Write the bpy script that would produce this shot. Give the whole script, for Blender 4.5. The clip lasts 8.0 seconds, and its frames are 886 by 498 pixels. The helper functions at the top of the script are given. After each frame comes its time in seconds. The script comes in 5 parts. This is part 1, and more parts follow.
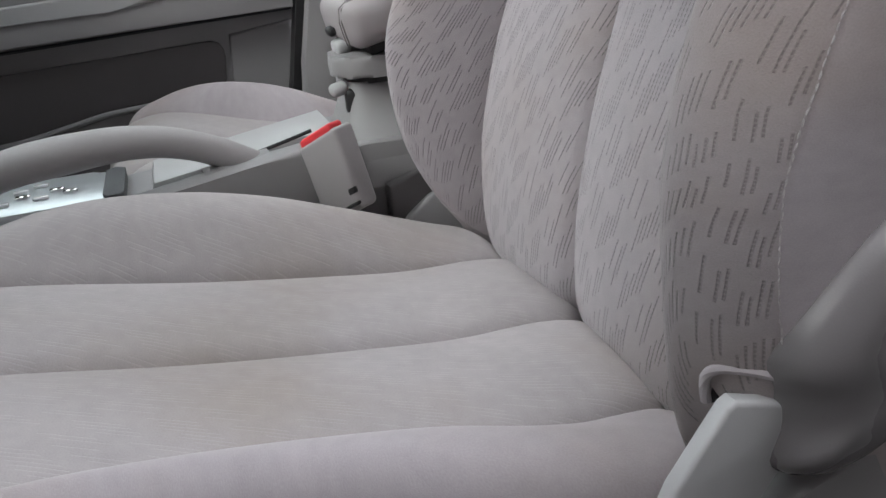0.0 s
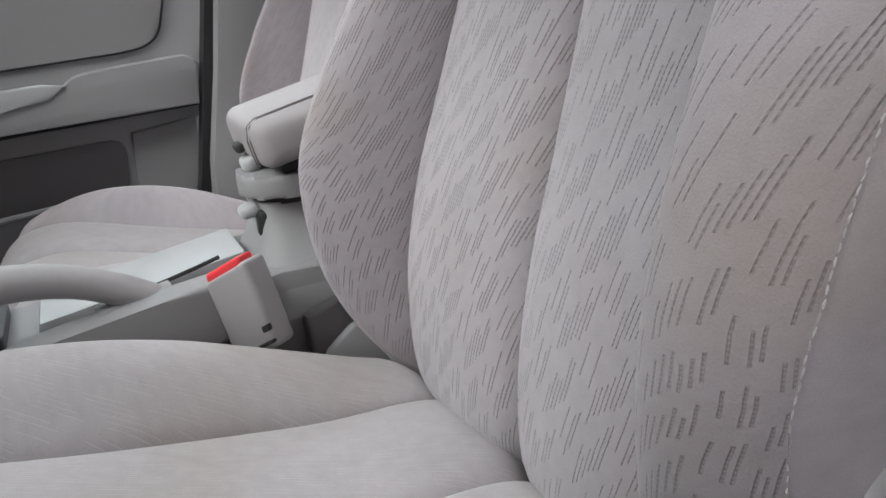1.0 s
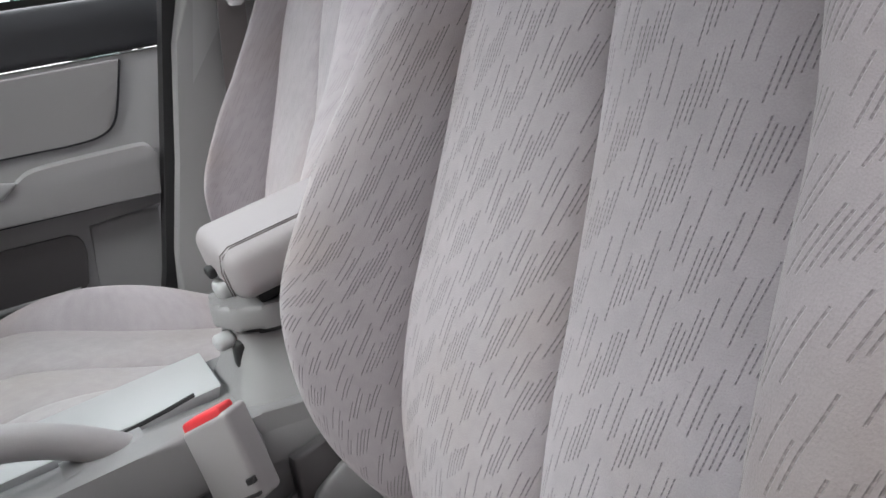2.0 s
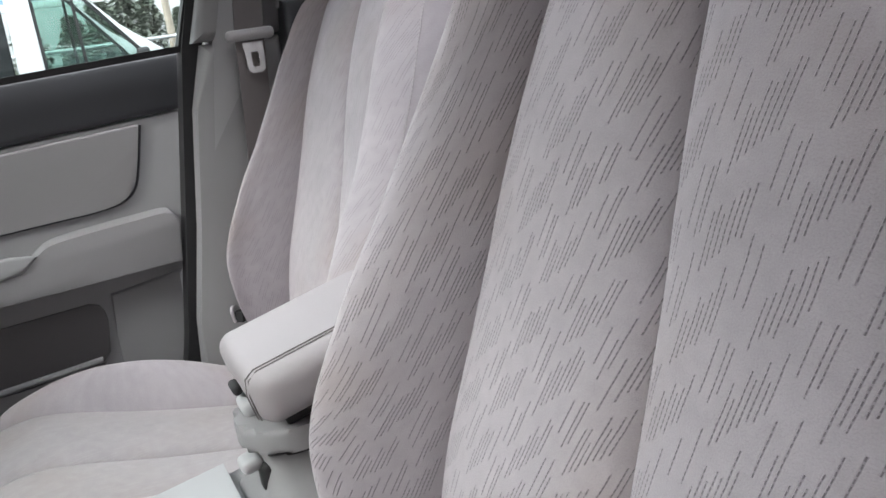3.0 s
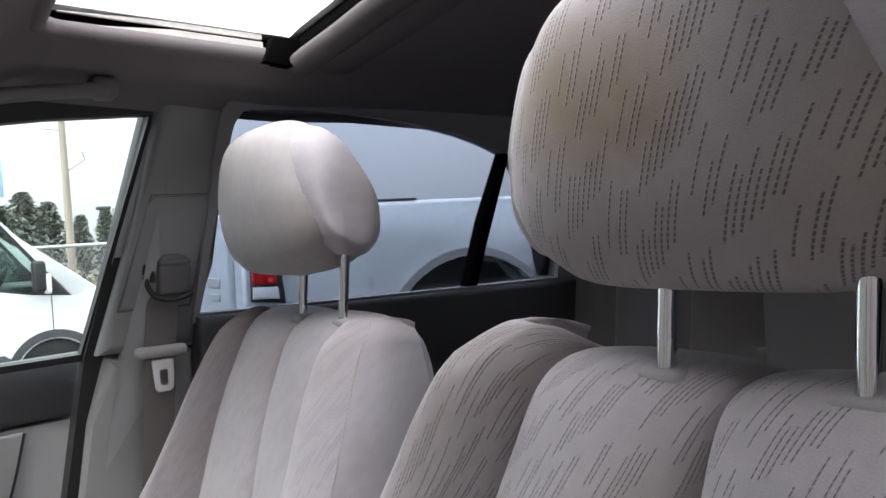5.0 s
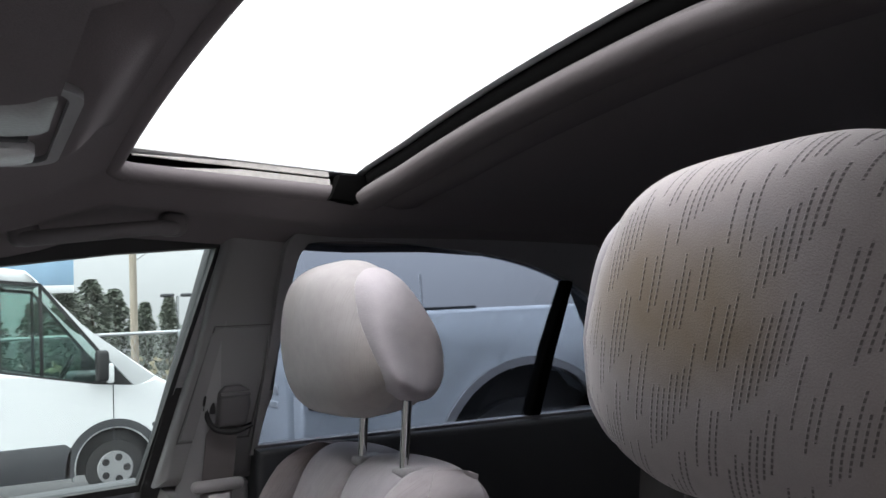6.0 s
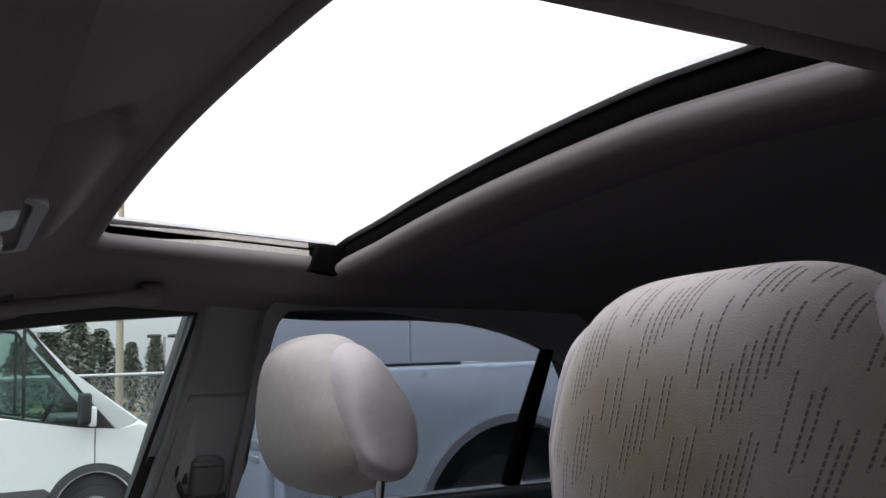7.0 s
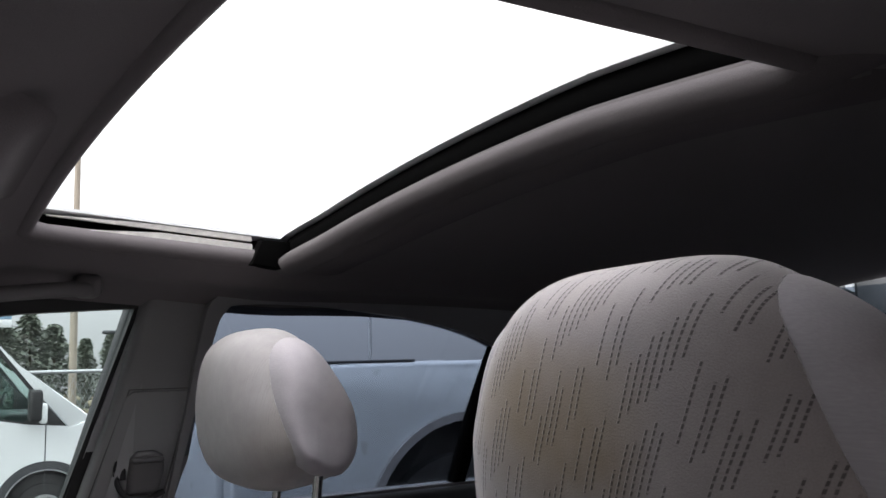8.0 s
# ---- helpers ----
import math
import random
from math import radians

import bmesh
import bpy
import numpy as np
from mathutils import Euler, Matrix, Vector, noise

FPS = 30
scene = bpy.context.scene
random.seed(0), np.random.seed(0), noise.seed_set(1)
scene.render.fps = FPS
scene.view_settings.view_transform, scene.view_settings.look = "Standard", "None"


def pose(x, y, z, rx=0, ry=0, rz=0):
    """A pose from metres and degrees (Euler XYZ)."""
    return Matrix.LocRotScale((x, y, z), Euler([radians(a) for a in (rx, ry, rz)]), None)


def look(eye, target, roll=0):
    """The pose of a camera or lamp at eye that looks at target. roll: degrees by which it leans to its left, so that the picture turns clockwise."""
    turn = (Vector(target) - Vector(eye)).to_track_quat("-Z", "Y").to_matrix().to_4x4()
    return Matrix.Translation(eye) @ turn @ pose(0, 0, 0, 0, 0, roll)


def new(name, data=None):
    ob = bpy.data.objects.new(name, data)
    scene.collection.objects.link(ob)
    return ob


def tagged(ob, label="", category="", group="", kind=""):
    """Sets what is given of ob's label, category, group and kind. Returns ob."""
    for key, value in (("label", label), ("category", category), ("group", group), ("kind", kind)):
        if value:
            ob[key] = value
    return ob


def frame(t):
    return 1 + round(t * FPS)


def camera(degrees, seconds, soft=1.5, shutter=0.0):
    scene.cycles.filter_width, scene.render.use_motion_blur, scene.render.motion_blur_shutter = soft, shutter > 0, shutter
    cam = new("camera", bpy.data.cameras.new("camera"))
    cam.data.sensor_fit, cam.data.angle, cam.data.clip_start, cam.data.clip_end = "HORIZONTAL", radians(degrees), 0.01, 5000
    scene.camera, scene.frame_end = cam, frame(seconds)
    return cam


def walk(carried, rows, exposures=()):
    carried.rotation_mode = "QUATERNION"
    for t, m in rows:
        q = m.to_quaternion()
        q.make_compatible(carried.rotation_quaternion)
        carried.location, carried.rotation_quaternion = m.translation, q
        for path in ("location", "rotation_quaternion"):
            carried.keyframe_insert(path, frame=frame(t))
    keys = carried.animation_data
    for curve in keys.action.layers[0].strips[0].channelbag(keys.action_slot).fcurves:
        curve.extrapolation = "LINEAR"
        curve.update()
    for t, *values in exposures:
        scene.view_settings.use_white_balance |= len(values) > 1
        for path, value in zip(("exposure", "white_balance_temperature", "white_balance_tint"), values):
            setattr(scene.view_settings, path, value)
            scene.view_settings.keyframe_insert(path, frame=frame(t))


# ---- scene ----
cam = camera(54.0, 8.0)
PATH = [
    (0, (0.231, -0.047, 0.833), (0.746, 1.743, 0.105), -5.6),
    (0.5, (0.247, -0.004, 0.85), (0.87, 1.779, 0.191), -5.1),
    (1, (0.262, 0.044, 0.872), (0.976, 1.81, 0.263), -5.7),
    (1.5, (0.276, 0.095, 0.901), (1.105, 1.826, 0.339), -7.1),
    (1.7, (0.273, 0.109, 0.917), (1.111, 1.838, 0.363), -7.3),
    (2.8, (0.301, 0.171, 1.018), (0.98, 1.974, 0.482), -7.6),
    (3, (0.306, 0.191, 1.032), (1.078, 1.959, 0.505), -8.2),
    (3.5, (0.317, 0.221, 1.085), (1.311, 1.908, 0.678), -7.0),
    (4, (0.315, 0.239, 1.124), (1.371, 1.91, 0.815), -5.7),
    (4.5, (0.32, 0.251, 1.165), (1.395, 1.928, 0.986), -3.7),
    (4.7, (0.319, 0.254, 1.177), (1.39, 1.938, 1.055), -3.6),
    (5.8, (0.325, 0.277, 1.243), (1.312, 2.013, 1.36), -3.1),
    (6, (0.325, 0.279, 1.259), (1.278, 2.029, 1.423), -2.9),
    (6.5, (0.328, 0.278, 1.285), (1.262, 2.028, 1.543), -2.7),
    (7, (0.339, 0.268, 1.298), (1.31, 1.997, 1.562), -2.0),
    (7.5, (0.351, 0.262, 1.298), (1.372, 1.962, 1.561), -2.1),
    (8, (0.36, 0.258, 1.293), (1.407, 1.943, 1.552), -1.6),
]
EXPOSURES = [(0.0, 1.58), (0.5, 1.73), (1.0, 1.81), (1.5, 1.83), (3.0, 1.98), (3.5, 2.0), (4.0, 1.93), (4.5, 2.0), (6.0, 1.46), (6.5, 1.26), (7.2, 0.93), (7.6, 0.92), (8.0, 1.18)]
walk(cam, [(t, look(eye, target, roll)) for t, eye, target, roll in PATH], EXPOSURES)

# ---- world and light ----
world = bpy.data.worlds.new("overcast_sky")
scene.world = world
world.use_nodes = True
wn, wl = world.node_tree.nodes, world.node_tree.links
wn.clear()
sky = wn.new("ShaderNodeTexSky")
sky.sky_type, sky.sun_disc = "NISHITA", False
sky.sun_elevation, sky.sun_rotation = radians(35.6), radians(252.7)
sky.air_density, sky.dust_density, sky.ozone_density = 1.0, 6.0, 1.0
pale = wn.new("ShaderNodeHueSaturation")
pale.inputs["Saturation"].default_value = 0.15
veil = wn.new("ShaderNodeMix")
veil.data_type = "RGBA"
veil.inputs[0].default_value = 0.7
veil.inputs[7].default_value = (9.0, 9.05, 9.5, 1)
back = wn.new("ShaderNodeBackground")
back.inputs["Strength"].default_value = 0.15
# an overcast dome: brightest overhead, about a third of that at the horizon
ray = wn.new("ShaderNodeTexCoord")
axis = wn.new("ShaderNodeSeparateXYZ")
dome = wn.new("ShaderNodeMath")
dome.operation, dome.use_clamp = "MULTIPLY_ADD", False
dome.inputs[1].default_value, dome.inputs[2].default_value = 1.3, 0.33
floor_level = wn.new("ShaderNodeMath")
floor_level.operation = "MAXIMUM"
floor_level.inputs[1].default_value = 0.0
shade = wn.new("ShaderNodeMix")
shade.data_type, shade.blend_type = "RGBA", "MULTIPLY"
shade.inputs[0].default_value = 1.0
wl.new(ray.outputs["Generated"], axis.inputs[0])
wl.new(axis.outputs[2], floor_level.inputs[0])
wl.new(floor_level.outputs[0], dome.inputs[0])
wl.new(dome.outputs[0], shade.inputs[7])
wout = wn.new("ShaderNodeOutputWorld")
wl.new(sky.outputs[0], pale.inputs["Color"])
wl.new(pale.outputs[0], veil.inputs[6])
wl.new(veil.outputs[2], shade.inputs[6])
wl.new(shade.outputs[2], back.inputs["Color"])
wl.new(back.outputs[0], wout.inputs["Surface"])
sun_data = bpy.data.lights.new("sun", "SUN")
sun_data.energy, sun_data.angle, sun_data.color = 0.55, radians(30), (1.0, 0.99, 0.985)
sun = new("sun", sun_data)
sun.matrix_world = look((-8, -2.5, 6), (0, 0, 0))


# ---- materials ----
def mat(name, color, rough=0.6, metal=0.0, grain=0.0, grain_scale=400.0, bump=0.0, mottle=0.0, mottle_scale=6.0,
        spec=0.5, coat=0.0, sheen=0.0):
    """A surface with fine grain and broad mottling in colour, roughness and relief."""
    m = bpy.data.materials.new(name)
    m.use_nodes = True
    n, l = m.node_tree.nodes, m.node_tree.links
    b = n["Principled BSDF"]
    b.inputs["Base Color"].default_value = (*color, 1)
    b.inputs["Roughness"].default_value = rough
    b.inputs["Metallic"].default_value = metal
    b.inputs["Specular IOR Level"].default_value = spec
    b.inputs["Coat Weight"].default_value = coat
    b.inputs["Sheen Weight"].default_value = sheen
    tc = n.new("ShaderNodeTexCoord")
    if mottle or grain:
        big = n.new("ShaderNodeTexNoise")
        big.inputs["Scale"].default_value, big.inputs["Detail"].default_value = mottle_scale, 5
        l.new(tc.outputs["Object"], big.inputs["Vector"])
        fine = n.new("ShaderNodeTexNoise")
        fine.inputs["Scale"].default_value, fine.inputs["Detail"].default_value = grain_scale, 2
        l.new(tc.outputs["Object"], fine.inputs["Vector"])
        va = n.new("ShaderNodeMath")
        va.operation = "MULTIPLY_ADD"
        l.new(big.outputs["Fac"], va.inputs[0])
        va.inputs[1].default_value, va.inputs[2].default_value = 2 * mottle, 1 - mottle
        vb = n.new("ShaderNodeMath")
        vb.operation = "MULTIPLY_ADD"
        l.new(fine.outputs["Fac"], vb.inputs[0])
        vb.inputs[1].default_value, vb.inputs[2].default_value = 2 * grain, -grain
        vs = n.new("ShaderNodeMath")
        l.new(va.outputs[0], vs.inputs[0])
        l.new(vb.outputs[0], vs.inputs[1])
        hs = n.new("ShaderNodeHueSaturation")
        hs.inputs["Color"].default_value = (*color, 1)
        l.new(vs.outputs[0], hs.inputs["Value"])
        l.new(hs.outputs[0], b.inputs["Base Color"])
        ra = n.new("ShaderNodeMath")
        ra.operation = "MULTIPLY_ADD"
        l.new(big.outputs["Fac"], ra.inputs[0])
        ra.inputs[1].default_value, ra.inputs[2].default_value = 0.16, rough - 0.08
        l.new(ra.outputs[0], b.inputs["Roughness"])
        if bump:
            bp = n.new("ShaderNodeBump")
            bp.inputs["Strength"].default_value, bp.inputs["Distance"].default_value = bump, 0.001
            l.new(fine.outputs["Fac"], bp.inputs["Height"])
            l.new(bp.outputs[0], b.inputs["Normal"])
    return m


def woven(name, base, contrast=0.5, tilt=0.31, pattern=True, stain=None, bump=0.6, pitch=0.0036, bold=1.6, length=0.058, bend=0.0, dot=0.0025, gap=0.5):
    """Velour seat cloth: short dark stitched strokes in slanting groups, in UV metres."""
    m = bpy.data.materials.new(name)
    m.use_nodes = True
    n, l = m.node_tree.nodes, m.node_tree.links
    b = n["Principled BSDF"]
    b.inputs["Roughness"].default_value = 0.95
    b.inputs["Specular IOR Level"].default_value = 0.15
    b.inputs["Sheen Weight"].default_value = 0.25
    b.inputs["Sheen Roughness"].default_value = 0.5

    def val(op, x, y=0.0, z=0.0):
        k = n.new("ShaderNodeMath")
        k.operation = op
        for i, v in enumerate((x, y, z)):
            if isinstance(v, (int, float)):
                k.inputs[i].default_value = v
            else:
                l.new(v, k.inputs[i])
        return k.outputs[0]

    def hashed(x, y):
        c = n.new("ShaderNodeCombineXYZ")
        for i, v in enumerate((x, y)):
            l.new(v, c.inputs[i])
        w = n.new("ShaderNodeTexWhiteNoise")
        w.noise_dimensions = "2D"
        l.new(c.outputs[0], w.inputs["Vector"])
        return w.outputs["Value"]

    uv = n.new("ShaderNodeUVMap")
    sep = n.new("ShaderNodeSeparateXYZ")
    l.new(uv.outputs[0], sep.inputs[0])
    u, v = sep.outputs[0], sep.outputs[1]
    soft = n.new("ShaderNodeTexNoise")
    soft.inputs["Scale"].default_value, soft.inputs["Detail"].default_value = 9, 4
    l.new(uv.outputs[0], soft.inputs["Vector"])
    nap = n.new("ShaderNodeTexNoise")
    nap.inputs["Scale"].default_value, nap.inputs["Detail"].default_value = 900, 3
    l.new(uv.outputs[0], nap.inputs["Vector"])
    tone = val("MULTIPLY_ADD", soft.outputs["Fac"], 0.34, 0.83)
    tone = val("ADD", tone, val("MULTIPLY_ADD", nap.outputs["Fac"], 0.30, -0.15))
    mid = n.new("ShaderNodeTexNoise")
    mid.inputs["Scale"].default_value, mid.inputs["Detail"].default_value = 70, 4
    l.new(uv.outputs[0], mid.inputs["Vector"])
    tone = val("ADD", tone, val("MULTIPLY_ADD", mid.outputs["Fac"], 0.22, -0.11))
    height = val("MULTIPLY", nap.outputs["Fac"], 0.35)
    if pattern:
        # columns of thread, thirteen to a repeat: seven strokes that climb, a long pair, a lone stroke
        wob = val("MULTIPLY_ADD", soft.outputs["Fac"], 0.004, -0.002)
        over = val("MAXIMUM", val("SUBTRACT", v, 0.13), 0.0)
        skew = val("SUBTRACT", val("MULTIPLY_ADD", v, tilt, u), val("MULTIPLY", val("MULTIPLY", over, over), bend))
        p = val("DIVIDE", val("ADD", skew, wob), pitch)
        i = val("FLOOR", p)
        f = val("FRACT", p)
        off = val("ABSOLUTE", val("SUBTRACT", f, 0.5))
        line = val("MINIMUM", val("MAXIMUM", val("MULTIPLY_ADD", off, -9.0, bold), 0.0), 1.0)
        grp = val("FLOOR", val("DIVIDE", i, 13.0))
        k = val("SUBTRACT", i, val("MULTIPLY", grp, 13.0))
        base_q = val("ADD", val("MULTIPLY_ADD", i, 0.078, val("MULTIPLY", grp, 0.43)), val("DIVIDE", v, length))
        dense = val("LESS_THAN", k, 6.5)
        pair = val("MULTIPLY", val("GREATER_THAN", k, 7.5), val("LESS_THAN", k, 9.5))
        lone = val("MULTIPLY", val("GREATER_THAN", k, 10.5), val("LESS_THAN", k, 11.5))
        q = val("ADD", base_q, val("ADD", val("MULTIPLY", pair, 0.42), val("MULTIPLY", lone, 0.16)))
        row = val("FLOOR", q)
        fr = val("FRACT", q)
        a0 = val("MULTIPLY", hashed(val("ADD", row, 5.1), i), 0.12)
        span = val("ADD", val("MULTIPLY", dense, 0.58), val("ADD", val("MULTIPLY", pair, 0.64), val("MULTIPLY", lone, 0.55)))
        a1 = val("ADD", a0, val("MULTIPLY", span, val("MULTIPLY_ADD", hashed(val("ADD", row, 9.7), i), 0.5, 0.72)))
        on = val("MULTIPLY", val("GREATER_THAN", fr, a0), val("LESS_THAN", fr, a1))
        skip = val("GREATER_THAN", hashed(val("ADD", row, 31.0), i), 0.06)
        on = val("MULTIPLY", on, skip)
        stitch = val("GREATER_THAN", val("FRACT", val("DIVIDE", v, dot)), 0.36)
        mark = val("MULTIPLY", val("MULTIPLY", line, on), val("MULTIPLY_ADD", stitch, gap, 1.0 - gap))
        tone = val("MULTIPLY", tone, val("MULTIPLY_ADD", mark, -contrast, 1.0))
        height = val("SUBTRACT", height, mark)
    hs = n.new("ShaderNodeHueSaturation")
    hs.inputs["Color"].default_value = (*base, 1)
    l.new(tone, hs.inputs["Value"])
    out = hs.outputs[0]
    if stain:
        su, sv, sr, scol = stain
        du = val("DIVIDE", val("SUBTRACT", u, su), sr)
        dv = val("DIVIDE", val("SUBTRACT", v, sv), sr * 0.6)
        d = val("ADD", val("MULTIPLY", du, du), val("MULTIPLY", dv, dv))
        d = val("ADD", d, val("MULTIPLY_ADD", soft.outputs["Fac"], 2.4, -1.2))
        w = val("MULTIPLY", val("MINIMUM", val("MAXIMUM", val("SUBTRACT", 1.0, d), 0.0), 1.0), 0.95)
        mx = n.new("ShaderNodeMix")
        mx.data_type = "RGBA"
        mx.blend_type = "MULTIPLY"
        l.new(w, mx.inputs[0])
        l.new(out, mx.inputs[6])
        mx.inputs[7].default_value = (*scol, 1)
        out = mx.outputs[2]
    soil = n.new("ShaderNodeTexNoise")
    soil.inputs["Scale"].default_value, soil.inputs["Detail"].default_value = 4.5, 5
    l.new(uv.outputs[0], soil.inputs["Vector"])
    worn = n.new("ShaderNodeMix")
    worn.data_type = "RGBA"
    worn.blend_type = "MULTIPLY"
    l.new(val("MINIMUM", val("MAXIMUM", val("MULTIPLY_ADD", soil.outputs["Fac"], 5.0, -2.4), 0.0), 1.0), worn.inputs[0])
    l.new(out, worn.inputs[6])
    worn.inputs[7].default_value = (0.82, 0.78, 0.735, 1)
    out = worn.outputs[2]
    l.new(out, b.inputs["Base Color"])
    bp = n.new("ShaderNodeBump")
    bp.inputs["Strength"].default_value, bp.inputs["Distance"].default_value = bump, 0.0012
    l.new(height, bp.inputs["Height"])
    l.new(bp.outputs[0], b.inputs["Normal"])
    return m


def glass(name, tint, gloss=1.0):
    m = bpy.data.materials.new(name)
    m.use_nodes = True
    n, l = m.node_tree.nodes, m.node_tree.links
    n.clear()
    t = n.new("ShaderNodeBsdfTransparent")
    t.inputs[0].default_value = (*tint, 1)
    g = n.new("ShaderNodeBsdfGlossy")
    g.inputs["Roughness"].default_value = 0.02
    fz = n.new("ShaderNodeFresnel")
    fz.inputs["IOR"].default_value = 1.45
    k = n.new("ShaderNodeMath")
    k.operation = "MULTIPLY"
    k.inputs[1].default_value = gloss
    mx = n.new("ShaderNodeMixShader")
    o = n.new("ShaderNodeOutputMaterial")
    l.new(fz.outputs[0], k.inputs[0])
    l.new(k.outputs[0], mx.inputs[0])
    l.new(t.outputs[0], mx.inputs[1])
    l.new(g.outputs[0], mx.inputs[2])
    l.new(mx.outputs[0], o.inputs["Surface"])
    return m


CLOTH = (0.393, 0.367, 0.386)
M_CLOTH = woven("patterned_velour", CLOTH, contrast=0.48, bump=0.9, length=0.052, dot=0.0036, gap=0.75)
M_CLOTH_SOFT = woven("worn_patterned_velour", (0.372, 0.350, 0.354), contrast=-0.10, tilt=0.31, bump=0.2)
M_CLOTH_HEAD = woven("stained_patterned_velour", (0.388, 0.354, 0.352), contrast=0.60, tilt=0.44, bend=2.3, bold=2.0, pitch=0.0045, length=0.056, dot=0.0034, gap=0.75, stain=(0.025, 0.142, 0.085, (0.76, 0.65, 0.46)))
M_CLOTH_HEAD2 = woven("pale_patterned_velour", (0.362, 0.343, 0.340), contrast=0.10, tilt=0.10, bump=0.2)
M_CLOTH_FAR = woven("faint_patterned_velour", CLOTH, contrast=0.25, bump=0.35)
# driver's outer bolster: brownish soil, plus missing shade put into a darker base
M_CLOTH_SIDE = woven("soiled_shaded_velour", (0.335, 0.308, 0.318), contrast=0.30, tilt=-0.08, bend=-0.58, bump=0.7, bold=1.9, pitch=0.0040, length=0.048, dot=0.0038, gap=0.65)
M_PLAIN = woven("plain_velour", CLOTH, pattern=False, bump=0.3)
M_PIPING = mat("piping_thread", (0.45, 0.425, 0.43), 0.9, grain=0.2, grain_scale=1500, bump=0.5, mottle=0.1)
M_GREY = mat("grey_moulded_plastic", (0.236, 0.232, 0.237), 0.55, grain=0.06, grain_scale=1800, bump=0.35, mottle=0.05)
M_GREY_SMOOTH = mat("smooth_light_grey_plastic", (0.37, 0.375, 0.38), 0.42, grain=0.03, grain_scale=1500, bump=0.1, mottle=0.05)
M_DOOR = mat("grey_door_moulding", (0.285, 0.282, 0.287), 0.5, grain=0.06, grain_scale=1500, bump=0.35, mottle=0.05)
M_INSERT = woven("door_insert_cloth", (0.255, 0.248, 0.256), pattern=False, bump=0.3)
M_VINYL = mat("grey_vinyl", (0.33, 0.32, 0.322), 0.5, grain=0.06, grain_scale=1200, bump=0.4, mottle=0.06)
M_ARMPAD = mat("warm_grey_vinyl", (0.305, 0.285, 0.291), 0.5, grain=0.06, grain_scale=1200, bump=0.4, mottle=0.08)
M_VINYL_DARK = mat("dark_grey_vinyl", (0.105, 0.10, 0.102), 0.36, grain=0.05, grain_scale=1000, bump=0.3, mottle=0.08)
M_RECLINER = mat("glossy_grey_vinyl", (0.135, 0.128, 0.132), 0.27, grain=0.04, grain_scale=1000, bump=0.08, mottle=0.03, mottle_scale=5)
M_DARK = mat("dark_grey_plastic", (0.045, 0.047, 0.052), 0.5, grain=0.1, grain_scale=1500, bump=0.3, mottle=0.1)
M_BLACK = mat("black_rubber", (0.012, 0.012, 0.013), 0.6, grain=0.1, mottle=0.1)
M_SEAL = mat("black_glass_seal", (0.003, 0.003, 0.003), 0.95, spec=0.02, grain=0.1, mottle=0.1)
M_RED = mat("red_plastic", (0.75, 0.05, 0.06), 0.35, grain=0.04, mottle=0.06)
M_CHROME = mat("polished_chrome", (0.82, 0.82, 0.83), 0.08, 1.0)
M_SILVER = mat("satin_silver_trim", (0.62, 0.66, 0.68), 0.3, 0.8, grain=0.05, mottle=0.05)
M_TRIM = mat("bright_arch_trim", (0.60, 0.60, 0.62), 0.2, 0.8, mottle=0.05, grain=0.02)
# base set darker than grey felt would be, to carry the cabin's shade
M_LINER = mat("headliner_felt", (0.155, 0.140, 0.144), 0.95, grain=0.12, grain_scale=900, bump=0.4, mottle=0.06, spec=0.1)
M_HANDLE = mat("dim_grey_plastic", (0.13, 0.122, 0.125), 0.6, grain=0.06, grain_scale=1500, bump=0.3, mottle=0.06)
# headliner felt again, coloured darker to offset sky light on the roll
M_BEAD = mat("darkened_felt_bead", (0.11, 0.10, 0.103), 0.95, grain=0.12, grain_scale=900, bump=0.4, mottle=0.06, spec=0.1)
M_CARPET = mat("grey_carpet", (0.12, 0.115, 0.11), 1.0, grain=0.4, grain_scale=700, bump=0.8, mottle=0.15, spec=0.1)
M_BELT = mat("grey_seat_belt_webbing", (0.128, 0.115, 0.114), 0.7, grain=0.15, grain_scale=1600, bump=0.5, mottle=0.06)
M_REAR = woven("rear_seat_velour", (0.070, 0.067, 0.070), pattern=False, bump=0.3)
M_GLASS = glass("clear_side_glass", (0.84, 0.89, 0.88))
M_TINT = glass("tinted_side_glass", (0.50, 0.54, 0.60), 1.3)
M_SCREEN = glass("shaded_windscreen_glass", (0.74, 0.79, 0.77))
M_REARGLASS = glass("tinted_rear_glass", (0.35, 0.40, 0.46))
M_LENS = mat("frosted_lens", (0.62, 0.63, 0.63), 0.25, grain=0.1, grain_scale=300, bump=0.4, mottle=0.05)
M_PODLENS = mat("smoky_lamp_lens", (0.30, 0.30, 0.305), 0.25, grain=0.1, grain_scale=300, bump=0.4, mottle=0.08)
M_TONGUE = mat("bright_steel", (0.80, 0.80, 0.80), 0.25, 0.7, mottle=0.04, grain=0.02)
M_TAIL = mat("red_lamp_lens", (0.45, 0.01, 0.012), 0.12, coat=0.8, grain=0.1, grain_scale=150, mottle=0.2, mottle_scale=30)
M_TYRE = mat("tyre_rubber", (0.02, 0.02, 0.021), 0.8, grain=0.2, mottle=0.1)
M_ALLOY = mat("alloy_wheel", (0.55, 0.55, 0.56), 0.35, 0.8, mottle=0.05, grain=0.02)
M_LEAF = mat("conifer_needles", (0.12, 0.14, 0.11), 0.8, grain=0.3, grain_scale=8, mottle=0.35, mottle_scale=2)
